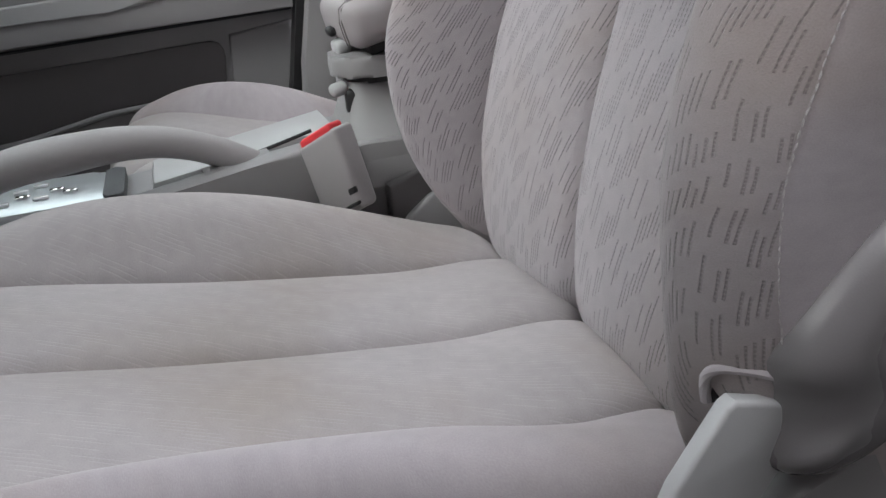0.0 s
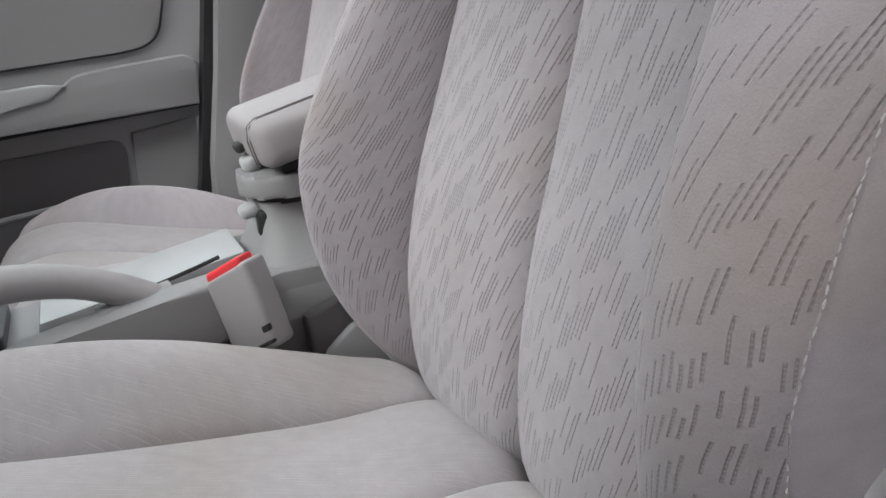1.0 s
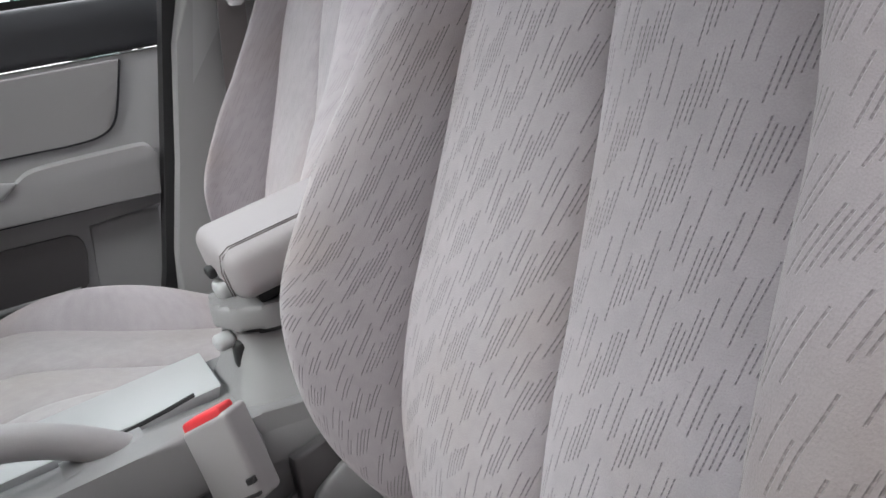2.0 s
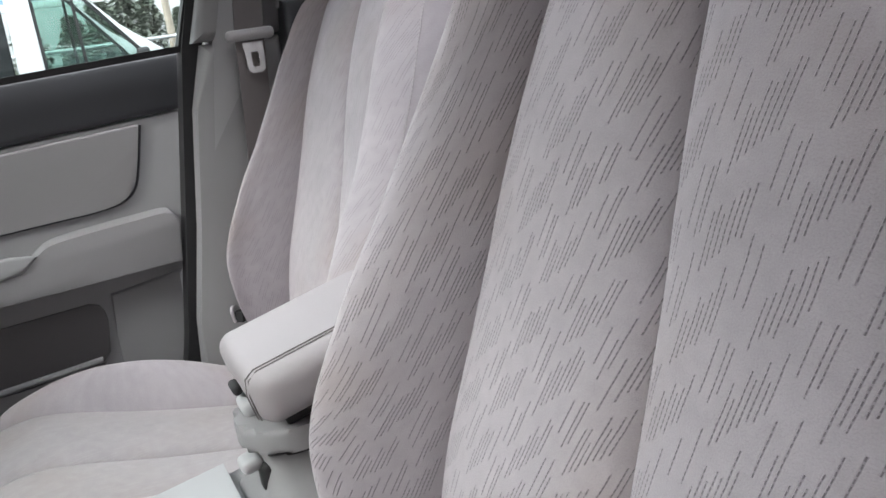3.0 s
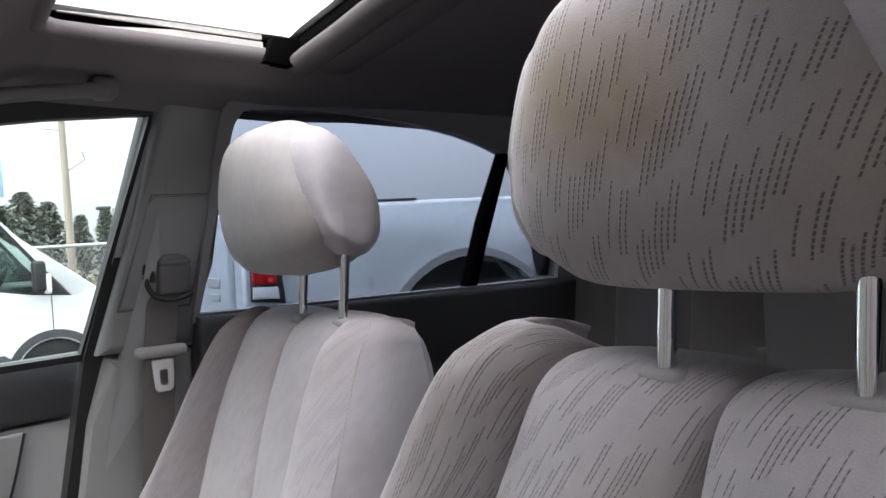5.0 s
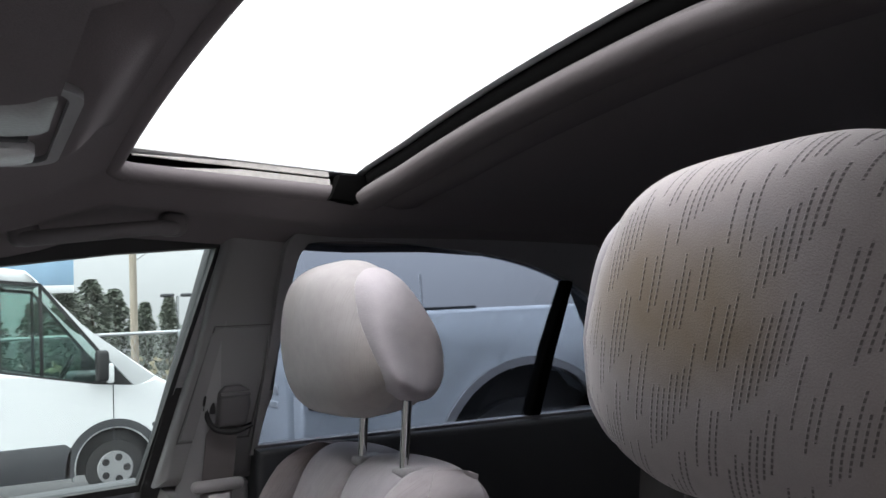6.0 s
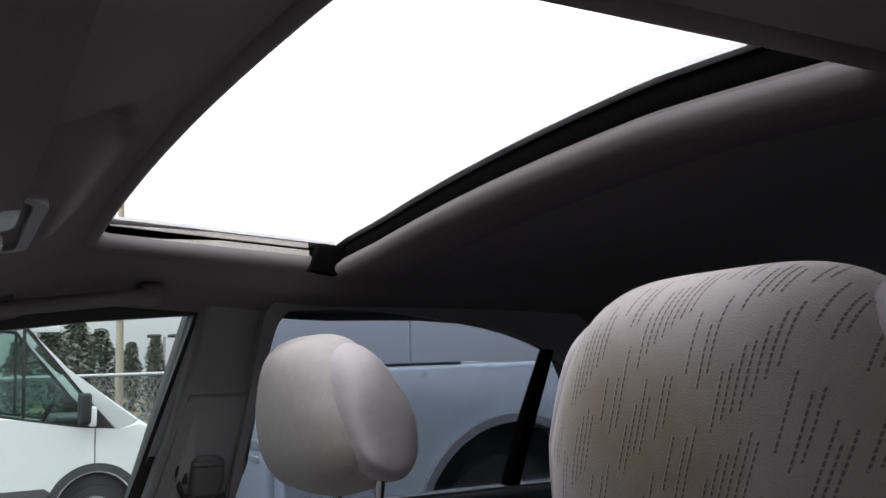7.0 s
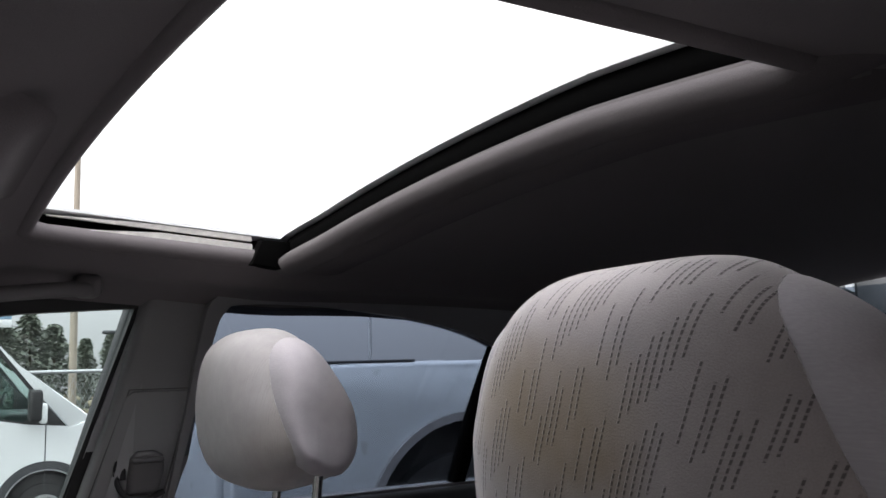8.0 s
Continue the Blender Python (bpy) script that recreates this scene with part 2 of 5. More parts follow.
M_BARK = mat("bark", (0.10, 0.08, 0.06), 0.9, grain=0.3, grain_scale=40, bump=0.6, mottle=0.2)
M_WOODPOLE = mat("weathered_pole_wood", (0.30, 0.26, 0.21), 0.9, grain=0.2, grain_scale=60, bump=0.5, mottle=0.2)
M_STEEL = mat("galvanised_steel", (0.45, 0.46, 0.47), 0.5, 0.6, grain=0.1, mottle=0.15)
M_SCRUB = mat("dry_scrub", (0.16, 0.14, 0.09), 0.95, grain=0.4, grain_scale=20, mottle=0.4, mottle_scale=3)
M_SIGN = mat("blue_sign", (0.30, 0.46, 0.62), 0.5, grain=0.05, mottle=0.2, mottle_scale=1.5)
M_VANGLASS = mat("dark_vehicle_glass", (0.02, 0.024, 0.026), 0.06, coat=0.5)
M_VANCLEAR = glass("greenish_vehicle_glass", (0.78, 0.88, 0.85), 1.6)
# for the unseen light-blocking walls; its tone sets how much they bounce
M_SHADE_WALL = mat("light_blocking_brown", (0.20, 0.187, 0.178), 0.9, grain=0.25, grain_scale=40, bump=0.4, mottle=0.25, mottle_scale=2)
M_ASPHALT = mat("asphalt", (0.055, 0.055, 0.057), 0.9, grain=0.4, grain_scale=90, bump=0.7, mottle=0.25, mottle_scale=0.6)
M_WHITE = mat("white_vehicle_paint", (0.74, 0.75, 0.76), 0.25, coat=0.6, mottle=0.03, grain=0.01)
M_TRUCK = mat("grey_blue_vehicle_paint", (0.50, 0.535, 0.56), 0.30, 0.25, coat=0.7, mottle=0.04, grain=0.02)
M_DIRTY = mat("dirty_white_enamel", (0.62, 0.60, 0.57), 0.6, grain=0.25, grain_scale=120, bump=0.3, mottle=0.3, mottle_scale=40)


# ---- builders ----
def thing(name, label, category, base=(0, 0, 0), group="", kind=""):
    ob = new(name)
    ob.location = base
    ob.empty_display_size = 0.05
    return tagged(ob, label, category, group, kind)


def link(name, me, parent, label=""):
    ob = new(name, me)
    if parent:
        ob.parent = parent
        if not parent.parent:
            ob.matrix_parent_inverse = Matrix.Translation(-parent.location)
    if label:
        tagged(ob, label)
    return ob


def part(name, bm, material, parent, label="", smooth=True):
    """Links a bmesh, in world coordinates, as one mesh under a thing or a part."""
    bmesh.ops.recalc_face_normals(bm, faces=bm.faces)
    me = bpy.data.meshes.new(name)
    bm.to_mesh(me)
    bm.free()
    me.materials.append(material)
    if smooth:
        me.shade_smooth()
        me.set_sharp_from_angle(angle=radians(40))
    return link(name, me, parent, label)


def surf(name, fn, us, vs, material, parent, label="", thick=0.0):
    """A smooth sheet from fn(u, v) -> (point, (s, t)) with a UV map in metres."""
    pts, uvs, faces = [], [], []
    nu, nv = len(us), len(vs)
    for v in vs:
        for u in us:
            p, t = fn(u, v)
            pts.append(p)
            uvs.append(t)
    for j in range(nv - 1):
        for i in range(nu - 1):
            a = j * nu + i
            faces.append((a, a + 1, a + nu + 1, a + nu))
    me = bpy.data.meshes.new(name)
    me.from_pydata([tuple(p) for p in pts], [], faces)
    lay = me.uv_layers.new(name="UVMap")
    for lp in me.loops:
        lay.data[lp.index].uv = uvs[lp.vertex_index]
    me.materials.append(material)
    me.shade_smooth()
    ob = link(name, me, parent, label)
    if thick:
        s = ob.modifiers.new("thickness", "SOLIDIFY")
        s.thickness, s.offset = thick, 0
    return ob


def lin(a, b, n):
    return [a + (b - a) * i / (n - 1) for i in range(n)]


def box(size, at, bevel=0.004, seg=2, m=None, bm=None):
    bm = bm or bmesh.new()
    r = bmesh.ops.create_cube(bm, size=1.0)
    vs = r["verts"]
    bmesh.ops.scale(bm, vec=size, verts=vs)
    if bevel:
        es = list({e for v in vs for e in v.link_edges})
        g = bmesh.ops.bevel(bm, geom=es, offset=bevel, segments=seg, affect="EDGES", profile=0.5)
        vs = list({v for f in g["faces"] for v in f.verts} | {v for v in vs if v.is_valid})
    bmesh.ops.transform(bm, matrix=Matrix.Translation(at) @ (m or Matrix.Identity(4)), verts=vs)
    return bm


def prism(outline, axis, lo, hi, bevel=0.003, seg=2, bm=None):
    """An outline of two coordinates, drawn along axis x, y or z from lo to hi, with rounded edges."""
    bm = bm or bmesh.new()

    def at(a, b, c):
        return {"x": (c, a, b), "y": (a, c, b), "z": (a, b, c)}[axis]

    low = [bm.verts.new(at(a, b, lo)) for a, b in outline]
    high = [bm.verts.new(at(a, b, hi)) for a, b in outline]
    n = len(outline)
    fs = [bm.faces.new(low), bm.faces.new(high[::-1])]
    for i in range(n):
        fs.append(bm.faces.new((low[i], low[(i + 1) % n], high[(i + 1) % n], high[i])))
    if bevel:
        es = list({e for f in fs[:2] for e in f.edges})
        bmesh.ops.bevel(bm, geom=es, offset=bevel, segments=seg, affect="EDGES", profile=0.5)
    return bm


def pillow(outline, inner_y, outer_y, rim=0.35, steps=8):
    """A swollen cover over an outline in x and z: flat at inner_y, domed out to outer_y."""
    bm = bmesh.new()
    p = np.array(outline, float)
    mid = p.mean(axis=0)
    rings = [[bm.verts.new((x, inner_y, z)) for x, z in p]]
    for k in range(steps):
        a = 0.5 * math.pi * k / (steps - 1)
        q = mid + (p - mid) * (1 - rim * (1 - math.cos(a)))
        y = inner_y + (outer_y - inner_y) * (0.25 + 0.75 * math.sin(a))
        rings.append([bm.verts.new((x, y, z)) for x, z in q])
    n = len(p)
    for r, t in zip(rings, rings[1:]):
        for i in range(n):
            bm.faces.new((r[i], r[(i + 1) % n], t[(i + 1) % n], t[i]))
    top = bm.verts.new((mid[0], outer_y + 0.1 * (outer_y - inner_y), mid[1]))
    for i in range(n):
        bm.faces.new((rings[-1][i], rings[-1][(i + 1) % n], top))
    bm.faces.new(rings[0][::-1])
    return bm


def ring_prism(outer, inner, axis, lo, hi, bm=None):
    """A frame: the strip between two outlines of as many points, drawn along an axis."""
    bm = bm or bmesh.new()

    def at(a, b, c):
        return {"x": (c, a, b), "y": (a, c, b), "z": (a, b, c)}[axis]

    rows = [[bm.verts.new(at(a, b, c)) for a, b in o] for o, c in ((outer, lo), (outer, hi), (inner, hi), (inner, lo))]
    n = len(outer)
    for r in range(4):
        s, t = rows[r], rows[(r + 1) % 4]
        for i in range(n):
            bm.faces.new((s[i], s[(i + 1) % n], t[(i + 1) % n], t[i]))
    return bm


def tube(path, radius, sides=12, flat=1.0, bm=None, closed=False, up=(0, 0, 1)):
    """A tube along points; radius may be a list; flat squeezes it along its second axis."""
    bm = bm or bmesh.new()
    pts = [Vector(p) for p in path]
    n = len(pts)
    rad = radius if isinstance(radius, (list, tuple)) else [radius] * n
    rings = []
    for i, p in enumerate(pts):
        a, b = pts[(i - 1) % n if closed else max(i - 1, 0)], pts[(i + 1) % n if closed else min(i + 1, n - 1)]
        d = (b - a).normalized()
        s = d.cross(Vector(up))
        s = s.normalized() if s.length > 1e-4 else d.orthogonal().normalized()
        w = s.cross(d).normalized()
        rings.append([bm.verts.new(p + rad[i] * (math.cos(t) * s + flat * math.sin(t) * w)) for t in
                      (2 * math.pi * k / sides for k in range(sides))])
    for i in range(n if closed else n - 1):
        s, t = rings[i], rings[(i + 1) % n]
        for k in range(sides):
            bm.faces.new((s[k], s[(k + 1) % sides], t[(k + 1) % sides], t[k]))
    if not closed:
        bm.faces.new(rings[0][::-1])
        bm.faces.new(rings[-1])
    return bm


def spline(points, n):
    """A smooth curve through points of any dimension, sampled n times."""
    p = np.array(points, float)
    k = len(p)
    t = np.linspace(0, k - 1, n)
    i = np.clip(t.astype(int), 0, k - 2)
    f = (t - i)[:, None]
    a, b, c, d = p[np.maximum(i - 1, 0)], p[i], p[i + 1], p[np.minimum(i + 2, k - 1)]
    return 0.5 * (2 * b + (c - a) * f + (2 * a - 5 * b + 4 * c - d) * f**2 + (3 * b - a - 3 * c + d) * f**3)


def interp(t, xs, ys):
    return float(np.interp(t, xs, ys))


# ---- the car seats ----
BACK_C = spline([(.585, .430), (.574, .461), (.559, .485), (.538, .509), (.540, .60), (.558, .70), (.592, .80), (.617, .87), (.642, .95), (.667, 1.03),
                 (.686, 1.078), (.708, 1.096), (.738, 1.098), (.772, 1.088), (.795, 1.05), (.797, .95)], 90)
BACK_K = spline([(.540, .43), (.508, .50), (.476, .55), (.451, .61), (.443, .68), (.452, .735), (.490, .815), (.536, .885),
                 (.582, .955), (.630, 1.03), (.676, 1.082), (.714, 1.107), (.748, 1.101), (.778, 1.074), (.797, 1.00)], 90)
BACK_C[:, 0] -= np.interp(BACK_C[:, 1], (.74, .82, .90, 1.0), (0.0, .004, .009, .011))
BACK_K[:, 0] -= np.interp(BACK_K[:, 1], (.80, .88, .95, 1.03, 1.08, 1.1), (0.0, .005, .015, .027, .042, .040))
APEX = int(np.argmax(BACK_K[:, 1]))


def stitches(path, r=0.0006, step=0.0052):
    """A seam: a row of short slanting thread stitches along a path, uneven as sewn by machine."""
    p = np.array(path, float)
    run = np.r_[0, np.cumsum(np.linalg.norm(np.diff(p, axis=0), axis=1))]
    rng0 = random.Random(7)
    bm = bmesh.new()
    t = 0.0
    while t < run[-1] - step:
        a, b = ([float(np.interp(t + d, run, p[:, i])) for i in range(3)] for d in (0.0, step * 0.72))
        j = [rng0.uniform(-0.0006, 0.0006) for _ in range(4)]
        mid = [(a[i] + b[i]) / 2 for i in range(3)]
        tube([(a[0] + j[0], a[1], a[2]), (mid[0] + j[1], mid[1], mid[2]), (b[0] + j[2], b[1], b[2])], [r * 0.5, r * (1.1 + 300 * j[3]), r * 0.5], 5, bm=bm, up=(0, 1, 0))
        t += step * (1.0 + 90 * j[3])
    return bm


EASED = [0.5 - 0.5 * math.cos(math.pi * k / 32) for k in range(33)]


def seat(name, label, y0, dx, dz, inward, posts, cloth, lift=0.0, head_at=(0.0, 0.0, 0.0), head_size=1.0, outer_by=0.022, short=1.0, lean=0.0):
    """A bucket seat. inward: +1 where the car's middle lies to +y; posts: the middle of the headrest posts."""
    base = (0.30 + dx, y0, 0.30)
    top = thing(name, label, "car seat", base, group="front seats")
    # backrest: o is the distance from the middle towards the car's inside
    rows = range(len(BACK_C))
    arc = np.r_[0, np.cumsum(np.hypot(*np.diff(BACK_C, axis=0).T))]

    def half(z):
        return interp(z, (.50, .60, .70, .80, .88, .95, 1.05, 1.1), (.230, .236, .222, .206, .194, .178, .156, .150))

    def girth(u, wide):
        """The length of cloth from the middle of a padded panel to u."""
        steps = np.linspace(0.5, u, 24)
        t = np.abs(2 * steps - 1)
        rise = 0.014 * (1 - t ** 2.4) + 0.018 * (1 - np.exp(-(1 - t) / 0.075))
        return math.copysign(float(np.hypot(np.diff(steps) * wide, np.diff(rise)).sum()), u - 0.5)

    def panel(o0, o1):
        def fn(u, j):
            j = int(j)
            c = BACK_C[j]
            tan = BACK_C[min(j + 1, len(BACK_C) - 1)] - BACK_C[max(j - 1, 0)]
            nrm = np.array([-tan[1], tan[0]]) / np.hypot(*tan)
            t = 2 * u - 1
            puff = 0.014 * (1 - abs(t) ** 2.4) + 0.018 * (1 - math.exp(-(1 - abs(t)) / 0.075)) - 0.006
            if inward > 0 and o0 < 0:
                puff -= 0.020 * max(0.0, (-t - 0.15) / 0.85) ** 2
            puff *= min(1.0, 0.45 + j / 9, interp(c[1], (.95, 1.06, 1.09), (1.0, 0.6, 0.35)), max(0.1, (len(BACK_C) - j) / 25))
            x, z = c + puff * nrm
            o = (o0 + (o1 - o0) * u) * half(c[1])
            if inward > 0:
                o += 0.016 * min(0.0, o) / half(c[1])
            o += (half(c[1]) - abs(o)) * interp(c[1], (.50, .58, .72), (0.09, 0.07, 0.0))
            y = y0 + inward * o
            return (x + dx + lean * max(0.0, 1.0 - z), y, z + dz), (inward * (girth(u, half(c[1])) + 0.5 * (o0 + o1) * 0.26), arc[j])
        return fn

    def side_section(j, wider, full):
        c, k = BACK_C[j], BACK_K[j]
        w = half(c[1]) + (0.0 if full else 0.016)
        bl = min(1.0, max(0.0, (k[1] - 0.92) / 0.08)) if j <= APEX else 0.0
        xb = max((0.635 + (k[1] - 0.5) * 0.20) * (1 - bl) + 0.755 * bl, k[0] + 0.006)
        deep = max(c[0] - k[0], 0.0)
        d, rise = xb - k[0], max(0.0, k[1] - c[1]) * (1.0 if j > APEX - 14 else 0.0)
        g = max(0.02, min(1.0, (1.112 - k[1]) / 0.12)) ** 0.5 if j <= APEX else 0.14
        o = interp(k[1] if j <= APEX else 1.11, (.55, .75, .88, .95, 1.05, 1.09, 1.106), (.258, .258, .247, .234, .210, .198, .182)) + wider
        start = (w, c[0] + (0.006 if full else 0.024) * min(1.0, deep / 0.03), c[1])
        lift_z = c[1] + (0.5 + 0.35 * min(1.0, max(0.0, rise / 0.02))) * (k[1] - c[1])
        if full:
            first, second = (w + 0.14 * (o - w), c[0] - 0.16 * deep - 0.010, c[1] + 0.25 * rise), (0.5 * (w + o), k[0] + 0.32 * deep - 0.005, lift_z)
        else:
            first, second = (w + 0.05 * (o - w), c[0] - 0.42 * deep - 0.010, c[1] + 0.25 * rise), (w + 0.36 * (o - w), k[0] + 0.14 * deep - 0.006, lift_z)
        fall = 0.012 * min(1.0, max(0.0, (k[1] - 1.03) / 0.05))
        line = spline([start, first, second,
                       (o, *k), (o + 0.026 * g, k[0] + min(0.016, 0.16 * d), k[1]), (o + 0.042 * g, k[0] + min(0.046, 0.42 * d), k[1] - 0.12 * fall),
                       (o + 0.043 * g - 0.006 * bl * g, k[0] + min(0.45 * d + 0.02, 0.8 * d), k[1] - 0.45 * fall), (o + 0.028 * g - 0.030 * bl * g, xb, k[1] - fall)], 57)
        if full and inward > 0:
            # the inner shoulder stands proud of the middle panels
            line[:, 2] += 0.016 * min(1.0, max(0.0, (k[1] - 1.01) / 0.08)) * np.clip(np.arange(57) / 15, 0, 1)
        return line

    inner, outer = ([side_section(j, wide_by, full) for j in rows] for wide_by, full in ((0.0, True), (outer_by, inward < 0)))
    spread = {1: [], -1: []}
    for sign, sections in ((1, inner), (-1, outer)):
        for q in sections:
            spread[sign].append(np.r_[0, np.cumsum(np.linalg.norm(np.diff(q, axis=0), axis=1))] + 0.28)

    def bolster(sign):
        sections = inner if sign > 0 else outer

        def fn(i, j):
            o, x, z = sections[int(j)][int(i)]
            return (x + dx + lean * max(0.0, 1.0 - z), y0 + inward * sign * o, z + dz), (inward * sign * spread[sign][int(j)][int(i)], arc[int(j)])
        return fn

    back = new("backrest")
    back.parent = top
    back.matrix_parent_inverse = Matrix.Translation(-Vector(base))
    P = len(inner[0])
    pipe = 37
    surf("centre_panel", panel(0, 1), EASED, rows, cloth, back)
    surf("centre_panel", panel(-1, 0), EASED, rows, cloth, back)
    for sign, nm in ((1, "side_bolster"), (-1, "side_bolster")):
        surf(nm, bolster(sign), range(0, pipe + 1), rows, M_CLOTH_SIDE if sign < 0 and cloth == M_CLOTH else cloth, back)
        surf("side_panel", bolster(sign), range(pipe, P), rows, M_PLAIN, back, "plain velour side panel")
        edge = [(inner if sign > 0 else outer)[j][pipe] for j in list(rows)[18:-8]]
        path = [(x + dx + lean * max(0.0, 1.0 - z), y0 + inward * sign * (o + 0.001), z + dz) for o, x, z in edge]
        part("stitched_seam", stitches(path), M_PIPING, back, "stitched seam of pale thread")
    # rear shell of the backrest
    def shell(u, j):
        (oa, x, z), ob = outer[int(j)][-1], inner[int(j)][-1][0]
        return (x + dx + 0.012 * (1 - (2 * u - 1) ** 2), y0 + inward * (-oa + (oa + ob) * u), min(z, 1.01) + dz), (u, arc[int(j)])
    surf("back_cover", shell, lin(0, 1, 9), rows, M_PLAIN, back)

    # cushion
    cz = spline([(.550, .395), (.543, .435), (.534, .462), (.517, .480), (.480, .488), (.414, .491), (.349, .500), (.22, .522), (.07, .552), (.0, .556), (-.05, .54), (-.075, .49), (-.08, .36)], 70)
    kz = spline([(.560, .405), (.552, .440), (.535, .474), (.505, .499), (.464, .514), (.373, .549), (.30, .575), (.218, .594), (.128, .602), (.05, .592), (-.04, .56), (-.072, .49), (-.075, .36)], 70)
    cz[:, 0], kz[:, 0] = (0.57 + (a[:, 0] - 0.57) * short for a in (cz, kz))
    carc = np.r_[0, np.cumsum(np.hypot(*np.diff(cz, axis=0).T))]
    yc, dz_back = y0 + inward * 0.008, dz
    dz = dz + lift
    crows = range(len(cz))

    def flare(x):
        """How much the outer panel widens towards the front."""
        return min(0.048, max(0.0, 0.14 * (0.50 - x)))

    def cpanel(o0, o1):
        def fn(u, j):
            j = int(j)
            c = cz[j]
            tan = cz[min(j + 1, len(cz) - 1)] - cz[max(j - 1, 0)]
            nrm = np.array([tan[1], -tan[0]]) / np.hypot(*tan)
            t = 2 * u - 1
            puff = (0.012 * (1 - abs(t) ** 2.4) + 0.010 * (1 - math.exp(-(1 - abs(t)) / 0.09))) * min(1.0, 0.35 + j / 24)
            x, z = c + puff * nrm
            o = o0 + (o1 - o0) * u
            y = yc + inward * (o * 0.157 - flare(c[0]) * max(0.0, -o) - 0.25 * flare(c[0]) * (1 - abs(o)))
            return (x + dx, y, z + dz), (-inward * y, carc[j])
        return fn

    def csection(j, wide=0.0):
        c, k = cz[j], kz[j]
        d = k[1] - c[1]
        return spline([(0.157 + wide, *c), (0.168 + wide, c[0], c[1] + 0.2 * d + 0.008), (0.205 + 0.6 * wide, 0.5 * (c[0] + k[0]), c[1] + 0.75 * d + 0.006), (0.243, *k),
                       (0.262, k[0], k[1] - 0.014), (0.270, k[0], k[1] - 0.045), (0.268, k[0], max(0.33, k[1] - 0.12)), (0.262, k[0], 0.32)], 50)

    csec = {1: [csection(j) for j in crows], -1: [csection(j, flare(cz[j][0])) for j in crows]}

    def cbolster(sign):
        def fn(i, j):
            o, x, z = csec[sign][int(j)][int(i)]
            y = yc + inward * sign * o
            return (x + dx, y, z + dz), (-inward * (yc + inward * sign * (o + max(0, i - 28) * 0.003)), carc[int(j)])
        return fn

    cush = new("cushion")
    cush.parent = top
    cush.matrix_parent_inverse = Matrix.Translation(-Vector(base))
    surf("centre_panel", cpanel(0, 1), EASED, crows, M_CLOTH_SOFT, cush)
    surf("centre_panel", cpanel(-1, 0), EASED, crows, M_CLOTH_SOFT, cush)
    for sign in (1, -1):
        surf("side_bolster", cbolster(sign), range(0, 36), crows, M_CLOTH_SOFT if sign > 0 else M_PLAIN, cush)
        surf("side_panel", cbolster(sign), range(35, 50), crows, M_PLAIN, cush, "plain velour cushion side")
    part("seat_base", box((0.52, 0.46, 0.09), (0.25 + dx, yc, 0.30), 0.02), M_DARK, top, "dark plastic seat base")
    # headrest
    dz = dz_back
    loop = spline([(.715, 1.148), (.682, 1.155), (.661, 1.186), (.652, 1.24), (.655, 1.295), (.670, 1.322), (.703, 1.336), (.735, 1.328),
                   (.760, 1.295), (.782, 1.245), (.785, 1.195), (.765, 1.158), (.715, 1.148)], 73)
    heart = np.array([.715, 1.235])
    head = new("headrest")
    head.parent = top
    head.matrix_parent_inverse = Matrix.Translation(-Vector(base))
    curl = 1.0 if inward < 0 else 0.25
    hx, hy, hz = dx + head_at[0], y0 + head_at[1], dz + head_at[2]
    harc = np.r_[0, np.cumsum(np.hypot(*np.diff(loop, axis=0).T))]

    def wide(z):
        return interp(z, (1.155, 1.17, 1.20, 1.24, 1.29, 1.335), (0.104, 0.119, 0.127, 0.123, 0.104, 0.082))

    def body(a, j, sign=1):
        """A point of the rounded block; a runs from the middle (0) over the seam (1) to the side's middle (2)."""
        p = loop[int(j)]
        grow = 1.10 if sign > 0 else 1.0 + (0.26 * max(0.0, min(1.0, (1.235 - p[1]) / 0.06)) if inward > 0 else 0.0)
        under = max(0.0, min(1.0, (heart[1] + 0.05 - p[1]) / 0.135)) * max(0.0, min(1.0, (0.785 - p[0]) / 0.10))
        under = under * under * (3 - 2 * under) * curl
        edge = 0.87 - 0.24 * under
        swell = 0.010 if sign > 0 else 0.034
        if a <= 1:
            f, y = 1 - (1 - edge) * a ** (4.5 + under), a * wide(p[1]) * grow + swell * 0.75 * under * a ** 3
        else:
            r = a - 1
            fall = max(0.0, min(1.0, (p[1] - 1.25) / 0.06)) if inward > 0 and sign < 0 else 0.0
            f = edge * ((1 - fall) * (1 - r ** 2.0) ** 0.6 + fall * (1 - r ** 1.25) ** 0.8)
            y = wide(heart[1] + (p[1] - heart[1]) * (1 - r)) * grow + swell * (0.75 * under * (1 - r) + 1 - (1 - r) ** 2) + 0.007 * curl * (0.15 + 0.85 * under) * (1 - r) * (1 - math.exp(-r / 0.07))
        x, z = heart + (p - heart) * f
        x += 0.026 * min(a, 1.0) ** 3.2 * max(0.0, min(1.0, (0.73 - x) / 0.07))
        return hx + heart[0] + (x - heart[0]) * head_size, y * head_size, hz + heart[1] + (z - heart[1]) * head_size

    def cover(u, j):
        x, y, z = body(abs(u), j, u)
        line = np.array([body(a, j, u) for a in np.linspace(0, abs(u), 12)])
        girth_h = float(np.linalg.norm(np.diff(line, axis=0), axis=1).sum())
        return (x, hy + math.copysign(y, u), z), (math.copysign(girth_h, u), harc[int(j)])

    def cap(sign):
        def fn(r, j):
            x, y, z = body(1 + r, j, sign)
            return (x, hy + sign * y, z), (x, z)
        return fn

